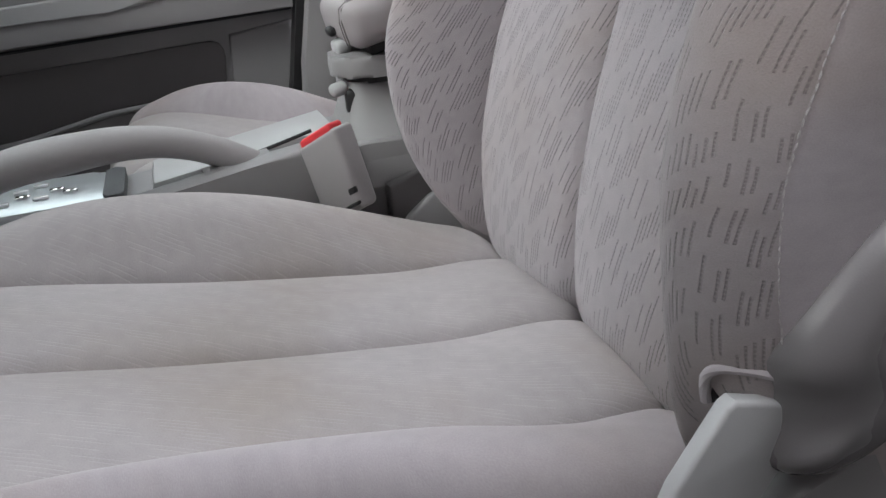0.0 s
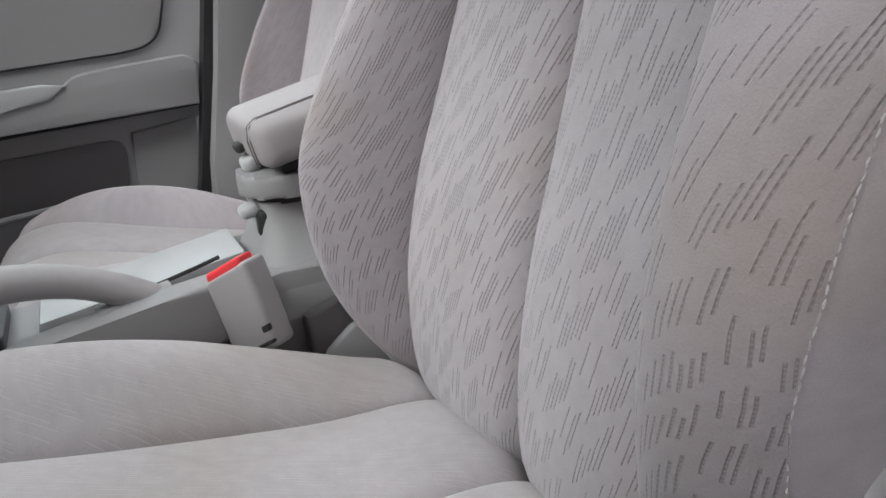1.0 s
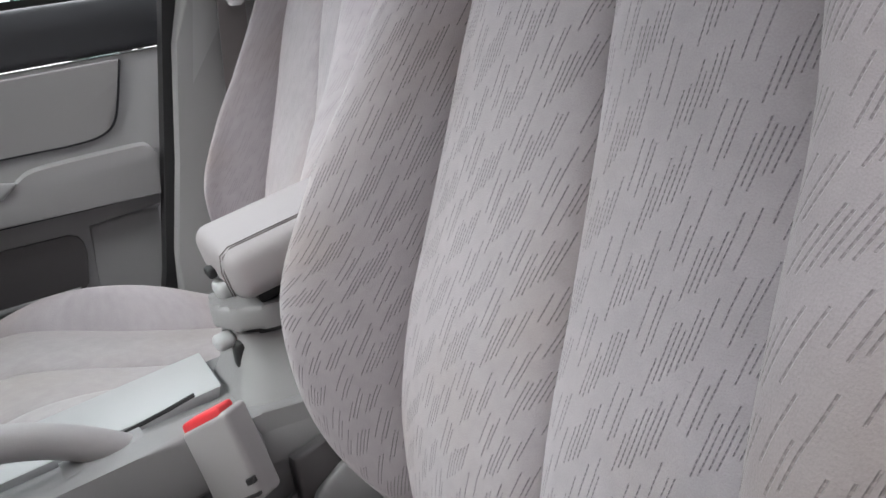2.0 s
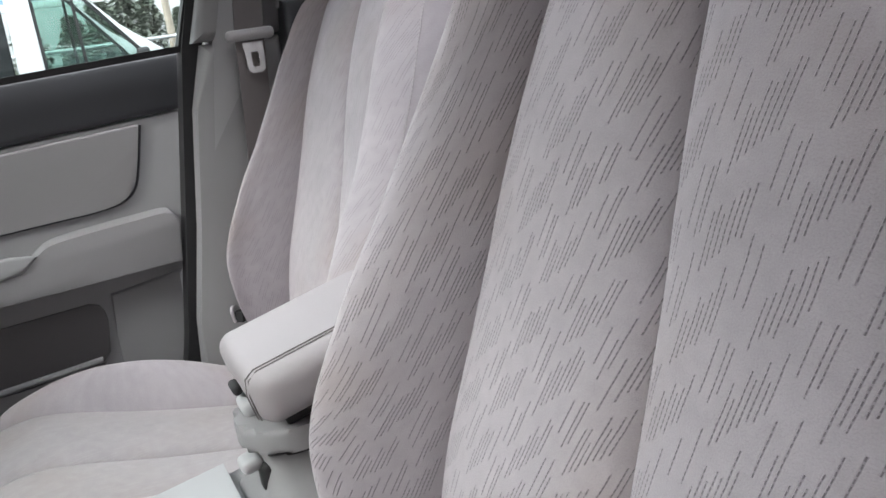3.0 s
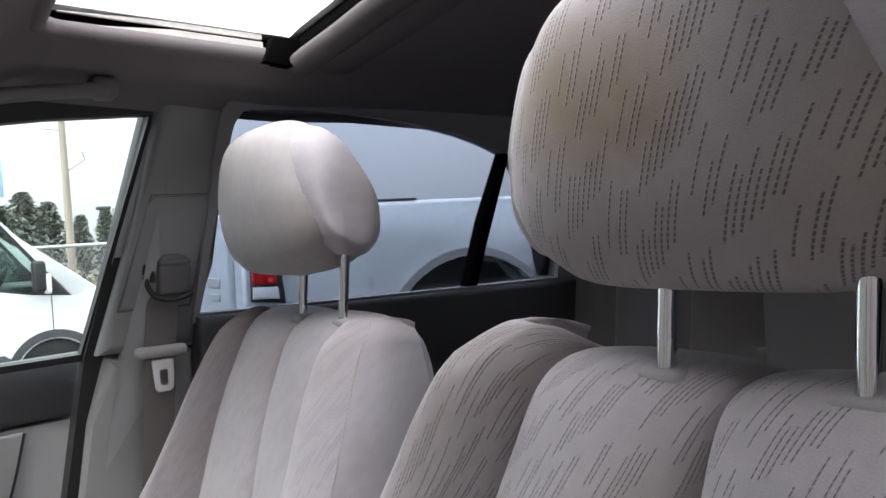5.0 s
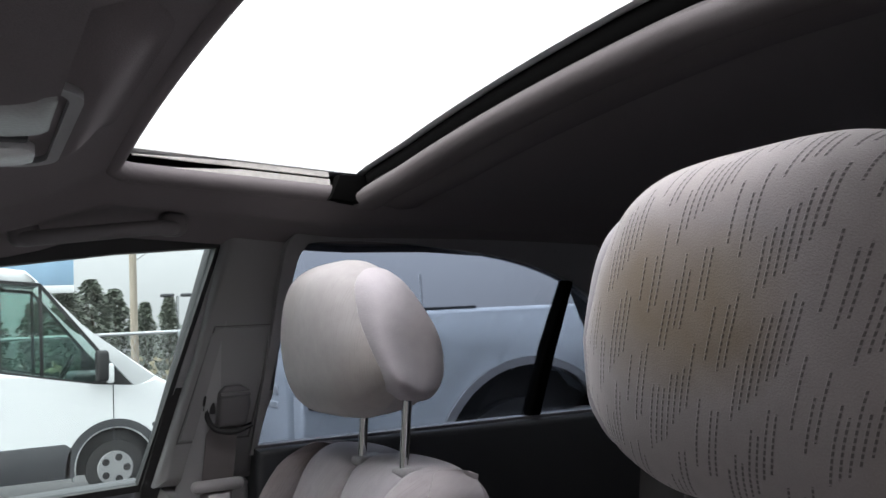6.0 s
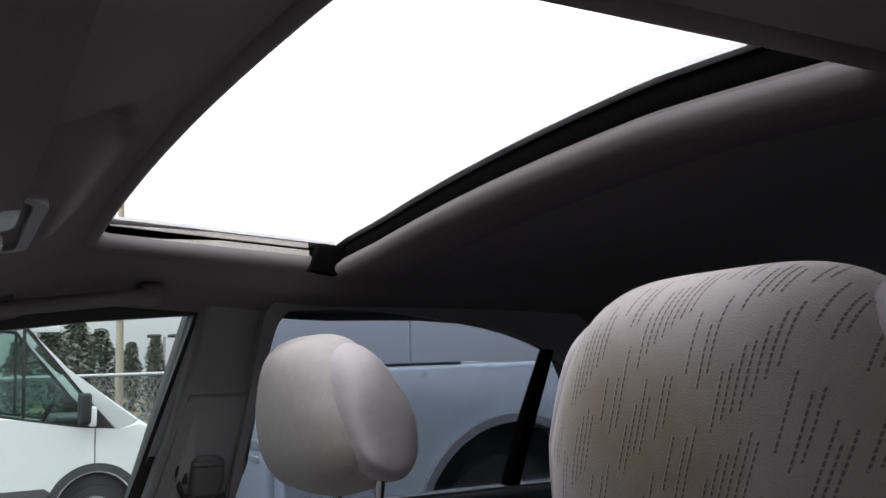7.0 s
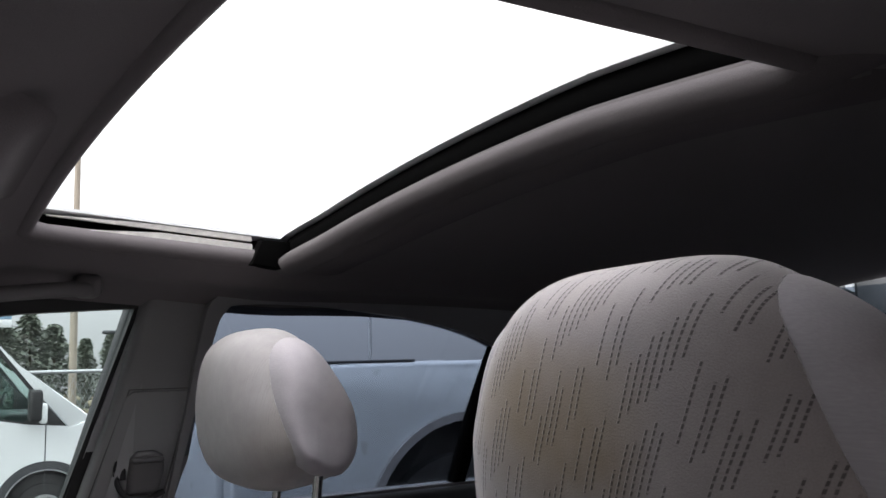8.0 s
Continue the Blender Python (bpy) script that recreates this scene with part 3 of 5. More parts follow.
    surf("front_cover", cover, lin(-1, 1, 33), range(73), M_CLOTH_HEAD if inward > 0 else M_CLOTH_HEAD2, head)
    for sign in (1, -1):
        surf("side_cover", cap(sign), lin(0, 1, 18), range(73), M_PLAIN, head, "plain velour headrest side")
        ring = []
        for j in range(72):
            x, y, z = body(1.0, j, sign)
            ring.append((x, hy + sign * (y + 0.0005), z))
        part("stitched_seam", stitches(ring + ring[:1], 0.0004), M_PIPING, head)
    for o in (0.062, -0.062):
        py = posts + o
        part("post", tube([(.688 + dx, py, 1.055 + dz), (.694 + dx, py, 1.125 + dz), (.700 + dx, py, 1.18 + dz)], 0.0058, 16), M_CHROME, head, "chrome headrest post")
        part("post_guide", box((0.040, 0.036, 0.014), (.702 + dx, py, 1.097 + dz), 0.006, 3), M_VINYL, head, "grey plastic post guide")
    # recliner covers at the cushion's rear corners
    for o in (-1, 1):
        yy, out = y0 + inward * o * 0.312, inward * o

        def slab(nm, outline, a, b, bev, seg, material, lab=""):
            lo, hi = sorted((yy + out * a, yy + out * b))
            part(nm, prism([(x + dx, z + dz) for x, z in outline], "y", lo, hi, bev, seg), material, top, lab)

        if o < 0:
            slab("hinge_plate", [(.450, .600), (.455, .603), (.491, .592), (.496, .587), (.496, .573), (.466, .536), (.433, .485), (.385, .485), (.422, .562)], -0.006, 0.006, 0.003, 3, M_GREY_SMOOTH, "light grey hinge plate")
            slot = bmesh.new()
            face = [(.460, .024, .585), (.461, .021, .602), (.485, .001, .6045), (.491, .000, .590)]
            near_ring, far_ring = ([slot.verts.new((x + dx + e, yy - out * (d + e), z + dz)) for x, d, z in face] for e in (0.0, 0.010))
            slot.faces.new(near_ring), slot.faces.new(far_ring[::-1])
            for i in range(4):
                slot.faces.new((near_ring[i], near_ring[(i + 1) % 4], far_ring[(i + 1) % 4], far_ring[i]))
            part("hinge_slot", slot, M_BLACK, top, "", False)
            rim = spline([(.459, .025, .586), (.457, .0235, .600), (.459, .017, .6085), (.469, .007, .6105), (.479, -.003, .6095), (.487, -.008, .606)], 24)
            part("hem", tube([(x + dx, yy - out * d, z + dz) for x, d, z in rim], 0.0030, 8), M_PLAIN, top, "folded velour hem over the hinge")
        else:
            slab("hinge_cover", [(.438, .490), (.452, .515), (.478, .535), (.520, .552), (.550, .500), (.500, .465)], -0.038, -0.016, 0.005, 3, M_GREY_SMOOTH, "light grey hinge cover")
        cover_line = [tuple(p) for p in spline([(.478, .603), (.474, .622), (.493, .654), (.530, .690), (.60, .725), (.68, .728), (.70, .67), (.62, .605), (.55, .580), (.508, .558), (.486, .553), (.474, .562), (.480, .582), (.478, .603)], 48)][:-1]
        part("recliner_cover", pillow([(x + dx, z + dz) for x, z in cover_line], yy - out * 0.016, yy + out * 0.034, 0.42), M_RECLINER, top, "grey vinyl recliner cover")
        slab("side_valance", [(.20, .34), (.20, .44), (.40, .488), (.455, .524), (.500, .545), (.56, .568), (.75, .60), (.75, .34)], -0.02, 0.012, 0.008, 3, M_GREY, "grey plastic side valance")
    return top


driver_seat = seat("driver_seat", "beige-grey patterned velour bucket seat with stained headrest", 0.573, 0.0, 0.0, 1, 0.5575, M_CLOTH,
                   head_at=(0.0, 0.032, 0.003), head_size=1.05)
passenger_seat = seat("passenger_seat", "paler beige-grey velour bucket seat beside the far door", 1.334, 0.073, -0.012, -1, 1.27, M_CLOTH_FAR,
                      -0.010, (-0.033, 0.013, 0.012), 1.06, -0.040, 0.80, 0.035)


# ---- the cabin shell ----
CY = 0.965  # the car's middle line


def roof_z(x, y):
    """The headliner's height: crowned across, falling to windscreen, rear window and rails."""
    lat = abs(y - CY)
    z = 1.478 - 0.11 * min(lat, 0.4) ** 2 - 0.15 * max(0.0, lat - 0.4) - (1.4 if y > CY else 0.7) * max(0.0, lat - 0.4) ** 2
    front = max(0.0, 0.46 - x)
    z -= (0.06 * (1 - math.exp(-front / 0.08)) + 0.1 * front) * (1 - 0.45 * min(1.0, max(0.0, (y - 1.34) / 0.14)))
    z -= 0.075 * min(max(0.0, x - 0.47), 0.35) * min(1.0, max(0.0, (y - 0.75) / 0.5)) + 0.05 * max(0.0, x - 0.9) ** 1.8
    return z


SUN_X0, SUN_X1, SUN_Y0, SUN_Y1 = 0.476, 0.796, 0.558, 1.386


def sag(y):
    """The headliner's soft swell beside the opening's far edge."""
    d = max(0.0, y - SUN_Y1) / 0.045
    return 0.015 * min(1.0, d) ** 0.7 * math.exp(-max(0.0, d - 1.0) ** 2 / 0.5)


def roof_sheet(lift, thick):
    xs = sorted(set(lin(0.0, SUN_X0, 14) + lin(SUN_X0, SUN_X1, 20) + lin(SUN_X1, 1.78, 24)))
    ys = sorted(set(lin(2 * CY - 1.56, SUN_Y0, 14) + lin(SUN_Y0, SUN_Y1, 28) + lin(SUN_Y1, 1.53, 18)))
    bm = bmesh.new()
    grid = [[bm.verts.new((x, y, roof_z(x, y) + lift - (sag(y) if lift < 0.01 else 0.0))) for y in ys] for x in xs]
    for i in range(len(xs) - 1):
        for j in range(len(ys) - 1):
            cx, cy = 0.5 * (xs[i] + xs[i + 1]), 0.5 * (ys[j] + ys[j + 1])
            if not (SUN_X0 < cx < SUN_X1 and SUN_Y0 < cy < SUN_Y1):
                bm.faces.new((grid[i][j], grid[i][j + 1], grid[i + 1][j + 1], grid[i + 1][j]))
    for v in [v for v in bm.verts if not v.link_faces]:
        bm.verts.remove(v)
    bmesh.ops.recalc_face_normals(bm, faces=bm.faces)
    up = sum(f.normal.z for f in bm.faces) > 0
    bmesh.ops.solidify(bm, geom=bm.faces[:], thickness=-thick if up else thick)
    return bm


ceiling = thing("ceiling", "grey felt headliner, shade put into its colour, round an open sunroof", "car ceiling", (0.9, CY, 1.4), kind="structure")
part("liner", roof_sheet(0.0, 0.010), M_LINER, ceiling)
part("roof_skin", roof_sheet(0.036, 0.004), M_WHITE, ceiling)


def rounded(x0, x1, y0, y1, r, n=6):
    out = []
    for cx, cy, a in ((x1 - r, y1 - r, 0), (x0 + r, y1 - r, 90), (x0 + r, y0 + r, 180), (x1 - r, y0 + r, 270)):
        for k in range(n + 1):
            t = radians(a + 90 * k / n)
            out.append((cx + r * math.cos(t), cy + r * math.sin(t)))
    return out


def dense(loop, step=0.03):
    out = []
    for (ax, ay), (bx, by) in zip(loop, loop[1:] + loop[:1]):
        n = max(1, int(math.hypot(bx - ax, by - ay) / step))
        out += [(ax + (bx - ax) * k / n, ay + (by - ay) * k / n) for k in range(n)]
    return out


def sunroof():
    s = thing("sunroof", "open sunroof with black seals and a padded lip", "sunroof", (0.63, CY, 1.47), kind="structure")
    ring = [(x, y) for x, y in rounded(SUN_X0 - 0.004, 0.90, SUN_Y0 - 0.004, SUN_Y1 + 0.004, 0.03) if x < 0.6]
    corner = [(0.765, SUN_Y1 + 0.004)] + ring + [(0.80, SUN_Y0 - 0.004), (0.86, SUN_Y0 - 0.012), (0.92, SUN_Y0 - 0.045)]
    lip = [(a[0] + (b[0] - a[0]) * k / 12, a[1] + (b[1] - a[1]) * k / 12) for a, b in zip(corner, corner[1:]) for k in range(12)]
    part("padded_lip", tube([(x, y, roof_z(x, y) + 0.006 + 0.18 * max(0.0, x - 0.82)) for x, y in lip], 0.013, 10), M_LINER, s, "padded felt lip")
    # rear cross trim: a soft roll, a crease and a flat felt panel that ends in a groove
    ys = lin(SUN_Y0 - 0.06, SUN_Y1 + 0.020, 40)
    roll = [tuple(p) for p in spline([(0.792, 0.006), (0.788, 0.002), (0.787, -0.004), (0.792, -0.011), (0.802, -0.015), (0.816, -0.015), (0.828, -0.010), (0.834, -0.007), (0.840, -0.009), (0.860, -0.012), (0.885, -0.009), (0.896, -0.002), (0.899, 0.008)], 44)]
    bm = bmesh.new()
    rows = []
    for y in ys:
        sink = 0.02 * max(0.0, (SUN_Y0 + 0.01 - y) / 0.07) + 0.012 * max(0.0, (y - SUN_Y1) / 0.02) ** 2
        rows.append([bm.verts.new((x, y, roof_z(x, y) + z + sink)) for x, z in roll])
    for p, q in zip(rows, rows[1:]):
        for i in range(len(roll) - 1):
            bm.faces.new((p[i], p[i + 1], q[i + 1], q[i]))
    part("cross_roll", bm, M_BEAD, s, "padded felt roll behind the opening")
    # walls of the opening
    hole = dense(rounded(SUN_X0 - 0.012, SUN_X1 + 0.055, SUN_Y0 - 0.012, SUN_Y1 + 0.012, 0.03))
    bm = bmesh.new()
    low = [bm.verts.new((x, y, roof_z(x, y) + 0.004)) for x, y in hole]
    top = [bm.verts.new((x, y, roof_z(x, y) + 0.034)) for x, y in hole]
    n = len(hole)
    for i in range(n):
        bm.faces.new((low[i], low[(i + 1) % n], top[(i + 1) % n], top[i]))
    ob = part("opening_wall", bm, M_SEAL, s)
    mod = ob.modifiers.new("thickness", "SOLIDIFY")
    mod.thickness, mod.offset = 0.004, 1
    xs = lin(0.500, 0.756, 16)

    def strip(z0, z1, y):
        bm = bmesh.new()
        rows = [[bm.verts.new((x, y + d, roof_z(x, SUN_Y1) + z)) for d, z in ((0, z0), (0, z0 + (z1 - z0) * min(1.0, 0.15 + (x - xs[0]) / 0.16)), (0.006, z0 + (z1 - z0) * min(1.0, 0.15 + (x - xs[0]) / 0.16)), (0.006, z0))] for x in xs]
        for p, q in zip(rows, rows[1:]):
            for i in range(4):
                bm.faces.new((p[i], p[(i + 1) % 4], q[(i + 1) % 4], q[i]))
        return bm

    part("drain_channel", strip(0.010, 0.024, SUN_Y1 - 0.002), M_DIRTY, s, "dirty white painted channel")
    part("roof_edge", strip(0.028, 0.035, SUN_Y1 + 0.001), M_DIRTY, s, "pale roof edge")
    part("slide_bracket", prism([(0.750, 1.430), (0.818, 1.421), (0.818, 1.462), (0.765, 1.464)], "y", SUN_Y1 - 0.018, SUN_Y1 + 0.006, 0.002), M_SEAL, s)
    # the glass slid back, its front edge and black seal over the rear of the opening
    ys = lin(SUN_Y0 + 0.004, SUN_Y1 - 0.004, 30)
    part("glass_seal", tube([(0.820, y, roof_z(0.80, y) + 0.024) for y in ys], 0.0170, 14), M_SEAL, s, "black rubber glass seal")
    bm = bmesh.new()
    grid = [[bm.verts.new((x, y, roof_z(x, y) + 0.030)) for y in lin(SUN_Y0 - 0.02, SUN_Y1 + 0.02, 14)] for x in lin(0.835, 1.22, 8)]
    for i in range(7):
        for j in range(13):
            bm.faces.new((grid[i][j], grid[i][j + 1], grid[i + 1][j + 1], grid[i + 1][j]))
    bmesh.ops.solidify(bm, geom=bm.faces[:], thickness=0.005)
    part("slid_glass", bm, M_REARGLASS, s, "tinted sliding glass")
    return s


sunroof_1 = sunroof()

floor = thing("floor", "grey carpet over the cabin floor", "car floor", (0.7, CY, 0.2), kind="structure")
part("carpet", box((2.5, 1.56, 0.04), (0.65, CY, 0.20), 0.01), M_CARPET, floor)

wall_front = thing("wall_front", "plain dark bulkhead below the windscreen", "bulkhead", (-0.62, CY, 0.2), kind="structure")
part("bulkhead", box((0.08, 1.60, 0.80), (-0.62, CY, 0.60), 0.02), M_DARK, wall_front)
part("scuttle", prism([(-0.60, 0.90), (-0.20, 0.98), (-0.20, 1.0), (-0.75, 1.0)], "y", CY - 0.8, CY + 0.8, 0.01), M_DARK, wall_front)
wall_rear = thing("wall_rear", "plain dark bulkhead and parcel shelf behind the rear seat", "bulkhead", (1.95, CY, 0.2), kind="structure")
part("bulkhead", box((0.08, 1.50, 0.80), (1.80, CY, 0.62), 0.02), M_DARK, wall_rear)
part("parcel_shelf", box((0.75, 1.30, 0.03), (1.93, CY, 1.045), 0.01), M_CARPET, wall_rear, "dark carpeted parcel shelf")


def lean_in(ob, at_belt, per=0.30, mirror=False):
    for v in ob.data.vertices:
        v.co.y += at_belt - per * max(0.0, v.co.z - 1.0)
        if mirror:
            v.co.y = 2 * CY - v.co.y
    if mirror:
        ob.data.flip_normals()


def front_door():
    d = thing("door_1", "grey front passenger door with armrest, pocket and dark sill", "car door", (0.1, 1.78, 0.35), kind="structure")
    # the rear edge rakes back towards the top
    part("door_panel", prism([(-0.60, 0.36), (0.425, 0.36), (0.470, 0.545), (0.541, 0.928), (-0.60, 0.875)], "y", 1.757, 1.83, 0.006), M_DOOR, d)
    part("sill_panel", prism([(-0.60, 0.878), (0.540, 0.931), (0.560, 1.026), (-0.60, 0.985)], "y", 1.750, 1.83, 0.012, 3), M_DARK, d, "dark upper sill panel")
    edge = [tuple(p) for p in spline([(0.20, 0.7805), (0.30, 0.784), (0.36, 0.786), (0.405, 0.793), (0.432, 0.812), (0.446, 0.85), (0.455, 0.885), (0.463, 0.917)], 30)]
    part("cloth_insert", prism([(-0.60, 0.755)] + edge + [(-0.60, 0.865)], "y", 1.747, 1.762, 0.004, 3), M_INSERT, d, "velour door insert")
    part("insert_seam", tube([(-0.4, 1.756, 0.759)] + [(x + 0.003, 1.756, z - 0.002) for x, z in edge], 0.0022, 6), M_DARK, d)
    top_line = [tuple(p) for p in spline([(0.487, 0.742), (0.484, 0.760), (0.470, 0.769), (0.42, 0.767), (0.34, 0.762), (0.285, 0.756), (0.262, 0.744), (0.245, 0.733), (0.20, 0.726), (0.10, 0.723)], 40)]
    part("armrest", prism([(-0.55, 0.655), (0.480, 0.682)] + top_line + [(-0.55, 0.70)], "y", 1.695, 1.77, 0.0035, 2), M_DOOR, d, "grey moulded armrest")
    part("pull_handle", prism([(-0.30, 0.700), (0.15, 0.712), (0.235, 0.722), (0.262, 0.745), (0.22, 0.752), (-0.30, 0.728)], "y", 1.690, 1.70, 0.006, 3), M_GREY_SMOOTH, d, "light grey door pull")
    part("groove", tube([(-0.5, 1.755, 0.640), (0.484, 1.755, 0.676)], 0.0035, 6), M_DARK, d)
    part("lower_bulge", prism([(0.345, 0.40), (0.430, 0.40), (0.468, 0.545), (0.482, 0.655), (0.355, 0.640), (0.350, 0.56)], "y", 1.750, 1.765, 0.006, 3), M_DOOR, d)
    # no real recess: a flat dark slab carries the shade inside the pocket
    part("pocket", prism([(-0.55, 0.455), (0.315, 0.52), (0.333, 0.54), (0.342, 0.595), (0.340, 0.614), (0.333, 0.626), (0.318, 0.632), (-0.55, 0.600)], "y", 1.752, 1.760, 0.003, 2), M_VINYL_DARK, d, "map pocket opening, its inner shade put into dark colour")
    part("pocket_flap", prism([(-0.55, 0.36), (0.30, 0.36), (0.322, 0.53), (0.10, 0.518), (-0.05, 0.49), (-0.55, 0.45)], "y", 1.728, 1.750, 0.008, 3), M_VINYL_DARK, d, "dark pocket front")
    part("pocket_rim", tube([(-0.5, 1.730, 0.452), (-0.05, 1.730, 0.494), (0.10, 1.730, 0.522), (0.318, 1.732, 0.536)], 0.006, 8), M_GREY, d)
    fr = part("window_frame", ring_prism(
        [(-0.50, 0.985), (0.566, 1.024), (0.668, 1.398), (0.50, 1.404), (0.345, 1.404), (0.08, 1.400)], [(-0.40, 1.0), (0.545, 1.034), (0.638, 1.382), (0.50, 1.374), (0.345, 1.358), (0.09, 1.320)], "y", 0.0, 0.03), M_BLACK, d, "black window frame")
    gl = part("window_glass", prism([(-0.45, 0.99), (0.555, 1.03), (0.65, 1.390), (0.085, 1.395)], "y", 0.012, 0.016, 0), M_GLASS, d, "clear window glass", False)
    tr = part("frame_trim", prism([(0.550, 1.030), (0.564, 1.030), (0.657, 1.385), (0.645, 1.385)], "y", -0.006, 0.0, 0.001), M_GREY_SMOOTH, d, "light grey frame edge")
    rubber = part("frame_seal", tube([(0.573, -0.004, 1.030), (0.620, -0.004, 1.2075), (0.667, -0.004, 1.385)], 0.0095, 10), M_DARK, d, "dark rubber door seal")
    for ob in (fr, gl, tr, rubber):
        lean_in(ob, 1.70, 0.42)
    gl.visible_shadow = False
    return d


door_1 = front_door()


def b_pillar(name, mirror=False):
    p = thing(name, "grey moulded trim on the pillar between the doors", "pillar trim", (0.6, 2 * CY - 1.68 if mirror else 1.68, 0.3), kind="structure")
    low = part("lower_trim", prism([(0.455, 0.36), (0.68, 0.36), (0.69, 0.80), (0.702, 1.030), (0.572, 1.030), (0.545, 0.93), (0.512, 0.74), (0.478, 0.58)], "y", 0, 0.10, 0.022, 6), M_GREY, p)
    up = part("upper_trim", prism([(0.558, 1.034), (0.703, 1.034), (0.727, 1.158), (0.740, 1.287), (0.748, 1.41), (0.648, 1.41), (0.612, 1.22)], "y", 0, 0.08, 0.016, 4), M_GREY, p)
    core = part("core", prism([(0.47, 0.38), (0.67, 0.38), (0.69, 1.03), (0.738, 1.40), (0.675, 1.40), (0.59, 1.03), (0.545, 0.80)], "y", 0.012, 0.08, 0.004), M_DOOR, p)
    obs = [low, up, core]
    if not mirror:
        obs.append(part("adjuster_plate", prism([(0.590, 1.103), (0.690, 1.103), (0.722, 1.258), (0.716, 1.264), (0.640, 1.264), (0.630, 1.256)], "y", -0.003, 0.01, 0.003), M_GREY, p, "raised belt adjuster plate"))
        obs.append(part("plate_groove", ring_prism([(0.585, 1.098), (0.694, 1.098), (0.7255, 1.2675), (0.634, 1.2675)], [(0.588, 1.101), (0.692, 1.101), (0.724, 1.266), (0.636, 1.266)], "y", -0.001, 0.004), M_VINYL_DARK, p))
        obs.append(part("door_seal", prism([(0.410, 0.36), (0.458, 0.545), (0.530, 0.93), (0.548, 1.03), (0.638, 1.39), (0.652, 1.39), (0.575, 1.03), (0.556, 0.93), (0.490, 0.545), (0.455, 0.36)], "y", 0.05, 0.10, 0.004), M_BLACK, p, "black door seal"))
    for ob in obs:
        if mirror:
            ob.data.transform(Matrix.Translation((0.17, 0, 0)))
        lean_in(ob, 1.73 if mirror else 1.632, 0.30, mirror)
    return p


pillar_1 = b_pillar("pillar_trim")
pillar_2 = b_pillar("pillar_trim", True)


def rear_door(name, mirror=False):
    d = thing(name, "rear door with tinted window, quarter glass and dark sill", "car door", (1.1, 0.2 if mirror else 1.7, 0.35), kind="structure")
    lo = part("door_panel", prism([(0.69, 0.36), (1.50, 0.36), (1.62, 0.80), (1.62, 1.074), (0.70, 1.080)], "y", -0.02, 0.08, 0.014, 3), M_DARK, d, "dark rear door panel")
    inn = [tuple(p) for p in spline([(0.706, 1.084), (0.729, 1.24), (0.745, 1.340), (0.757, 1.374), (0.785, 1.386), (0.92, 1.383), (1.095, 1.362), (1.20, 1.337), (1.275, 1.305), (1.345, 1.255), (1.405, 1.175), (1.418, 1.080)], 40)]
    out = [tuple(p) for p in spline([(0.695, 1.070), (0.715, 1.24), (0.726, 1.35), (0.738, 1.392), (0.78, 1.404), (0.92, 1.406), (1.12, 1.40), (1.24, 1.40), (1.33, 1.36), (1.41, 1.29), (1.48, 1.19), (1.54, 1.064)], 40)]
    pane = [(0.5 * (p[0] + q[0]), 0.5 * (p[1] + q[1])) for p, q in zip(inn, out)]
    fr = part("window_frame", ring_prism(out, inn, "y", 0, 0.03), M_GREY, d, "grey moulded window frame")
    bar = part("divider_bar", prism([(1.202, 1.08), (1.228, 1.08), (1.242, 1.20), (1.263, 1.322), (1.248, 1.322), (1.222, 1.20)], "y", 0.0, 0.03, 0.004), M_SEAL, d, "black quarter window divider")
    gl = part("window_glass", prism(pane, "y", 0.012, 0.016, 0), M_TINT, d, "tinted window glass", False)
    gl.visible_shadow = False
    cp = part("rear_pillar_trim", prism([(1.37, 1.215), (1.42, 1.075), (1.62, 1.07), (2.1, 1.07), (1.80, 1.40), (1.27, 1.345)], "y", 0.03, 0.07, 0.006), M_DARK, d, "dark rear pillar trim")
    for ob in (lo, fr, bar, gl, cp):
        lean_in(ob, 1.625, 0.33, mirror)
    return d


door_2 = rear_door("door_2")
door_3 = rear_door("door_3", True)

# roof rails, windscreen and rear window close the cabin
for k, (yy, up) in enumerate(((1.56, 0.0), (2 * CY - 1.585, 0.035))):
    rail = thing("roof_rail", "dark body rail above the doors", "roof rail", (0.6, yy, 1.4), kind="structure")
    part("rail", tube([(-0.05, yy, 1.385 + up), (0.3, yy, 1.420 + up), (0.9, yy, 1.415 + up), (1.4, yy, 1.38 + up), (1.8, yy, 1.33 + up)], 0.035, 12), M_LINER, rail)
    part("front_pillar", tube([(-0.55, yy + (0.12 if k == 0 else -0.12), 0.98), (-0.02, yy, 1.385)], 0.04, 10), M_GREY, rail, "grey windscreen pillar")
windscreen = thing("window_front", "clear windscreen glass", "windscreen", (-0.3, CY, 1.0), kind="structure")
bm = bmesh.new()
bm.faces.new([bm.verts.new(p) for p in ((-0.68, CY - 0.7, 0.98), (-0.68, CY + 0.7, 0.98), (0.0, CY + 0.56, 1.37), (0.0, CY - 0.56, 1.37))])
bmesh.ops.solidify(bm, geom=bm.faces[:], thickness=0.005)
part("glass", bm, M_SCREEN, windscreen, "", False).visible_shadow = False
rearscreen = thing("window_rear", "tinted sloping rear window glass", "rear window", (2.0, CY, 1.05), kind="structure")
bm = bmesh.new()
bm.faces.new([bm.verts.new(p) for p in ((1.77, CY - 0.52, 1.405), (1.77, CY + 0.52, 1.405), (2.32, CY + 0.62, 1.06), (2.32, CY - 0.62, 1.06))])
bmesh.ops.solidify(bm, geom=bm.faces[:], thickness=0.005)
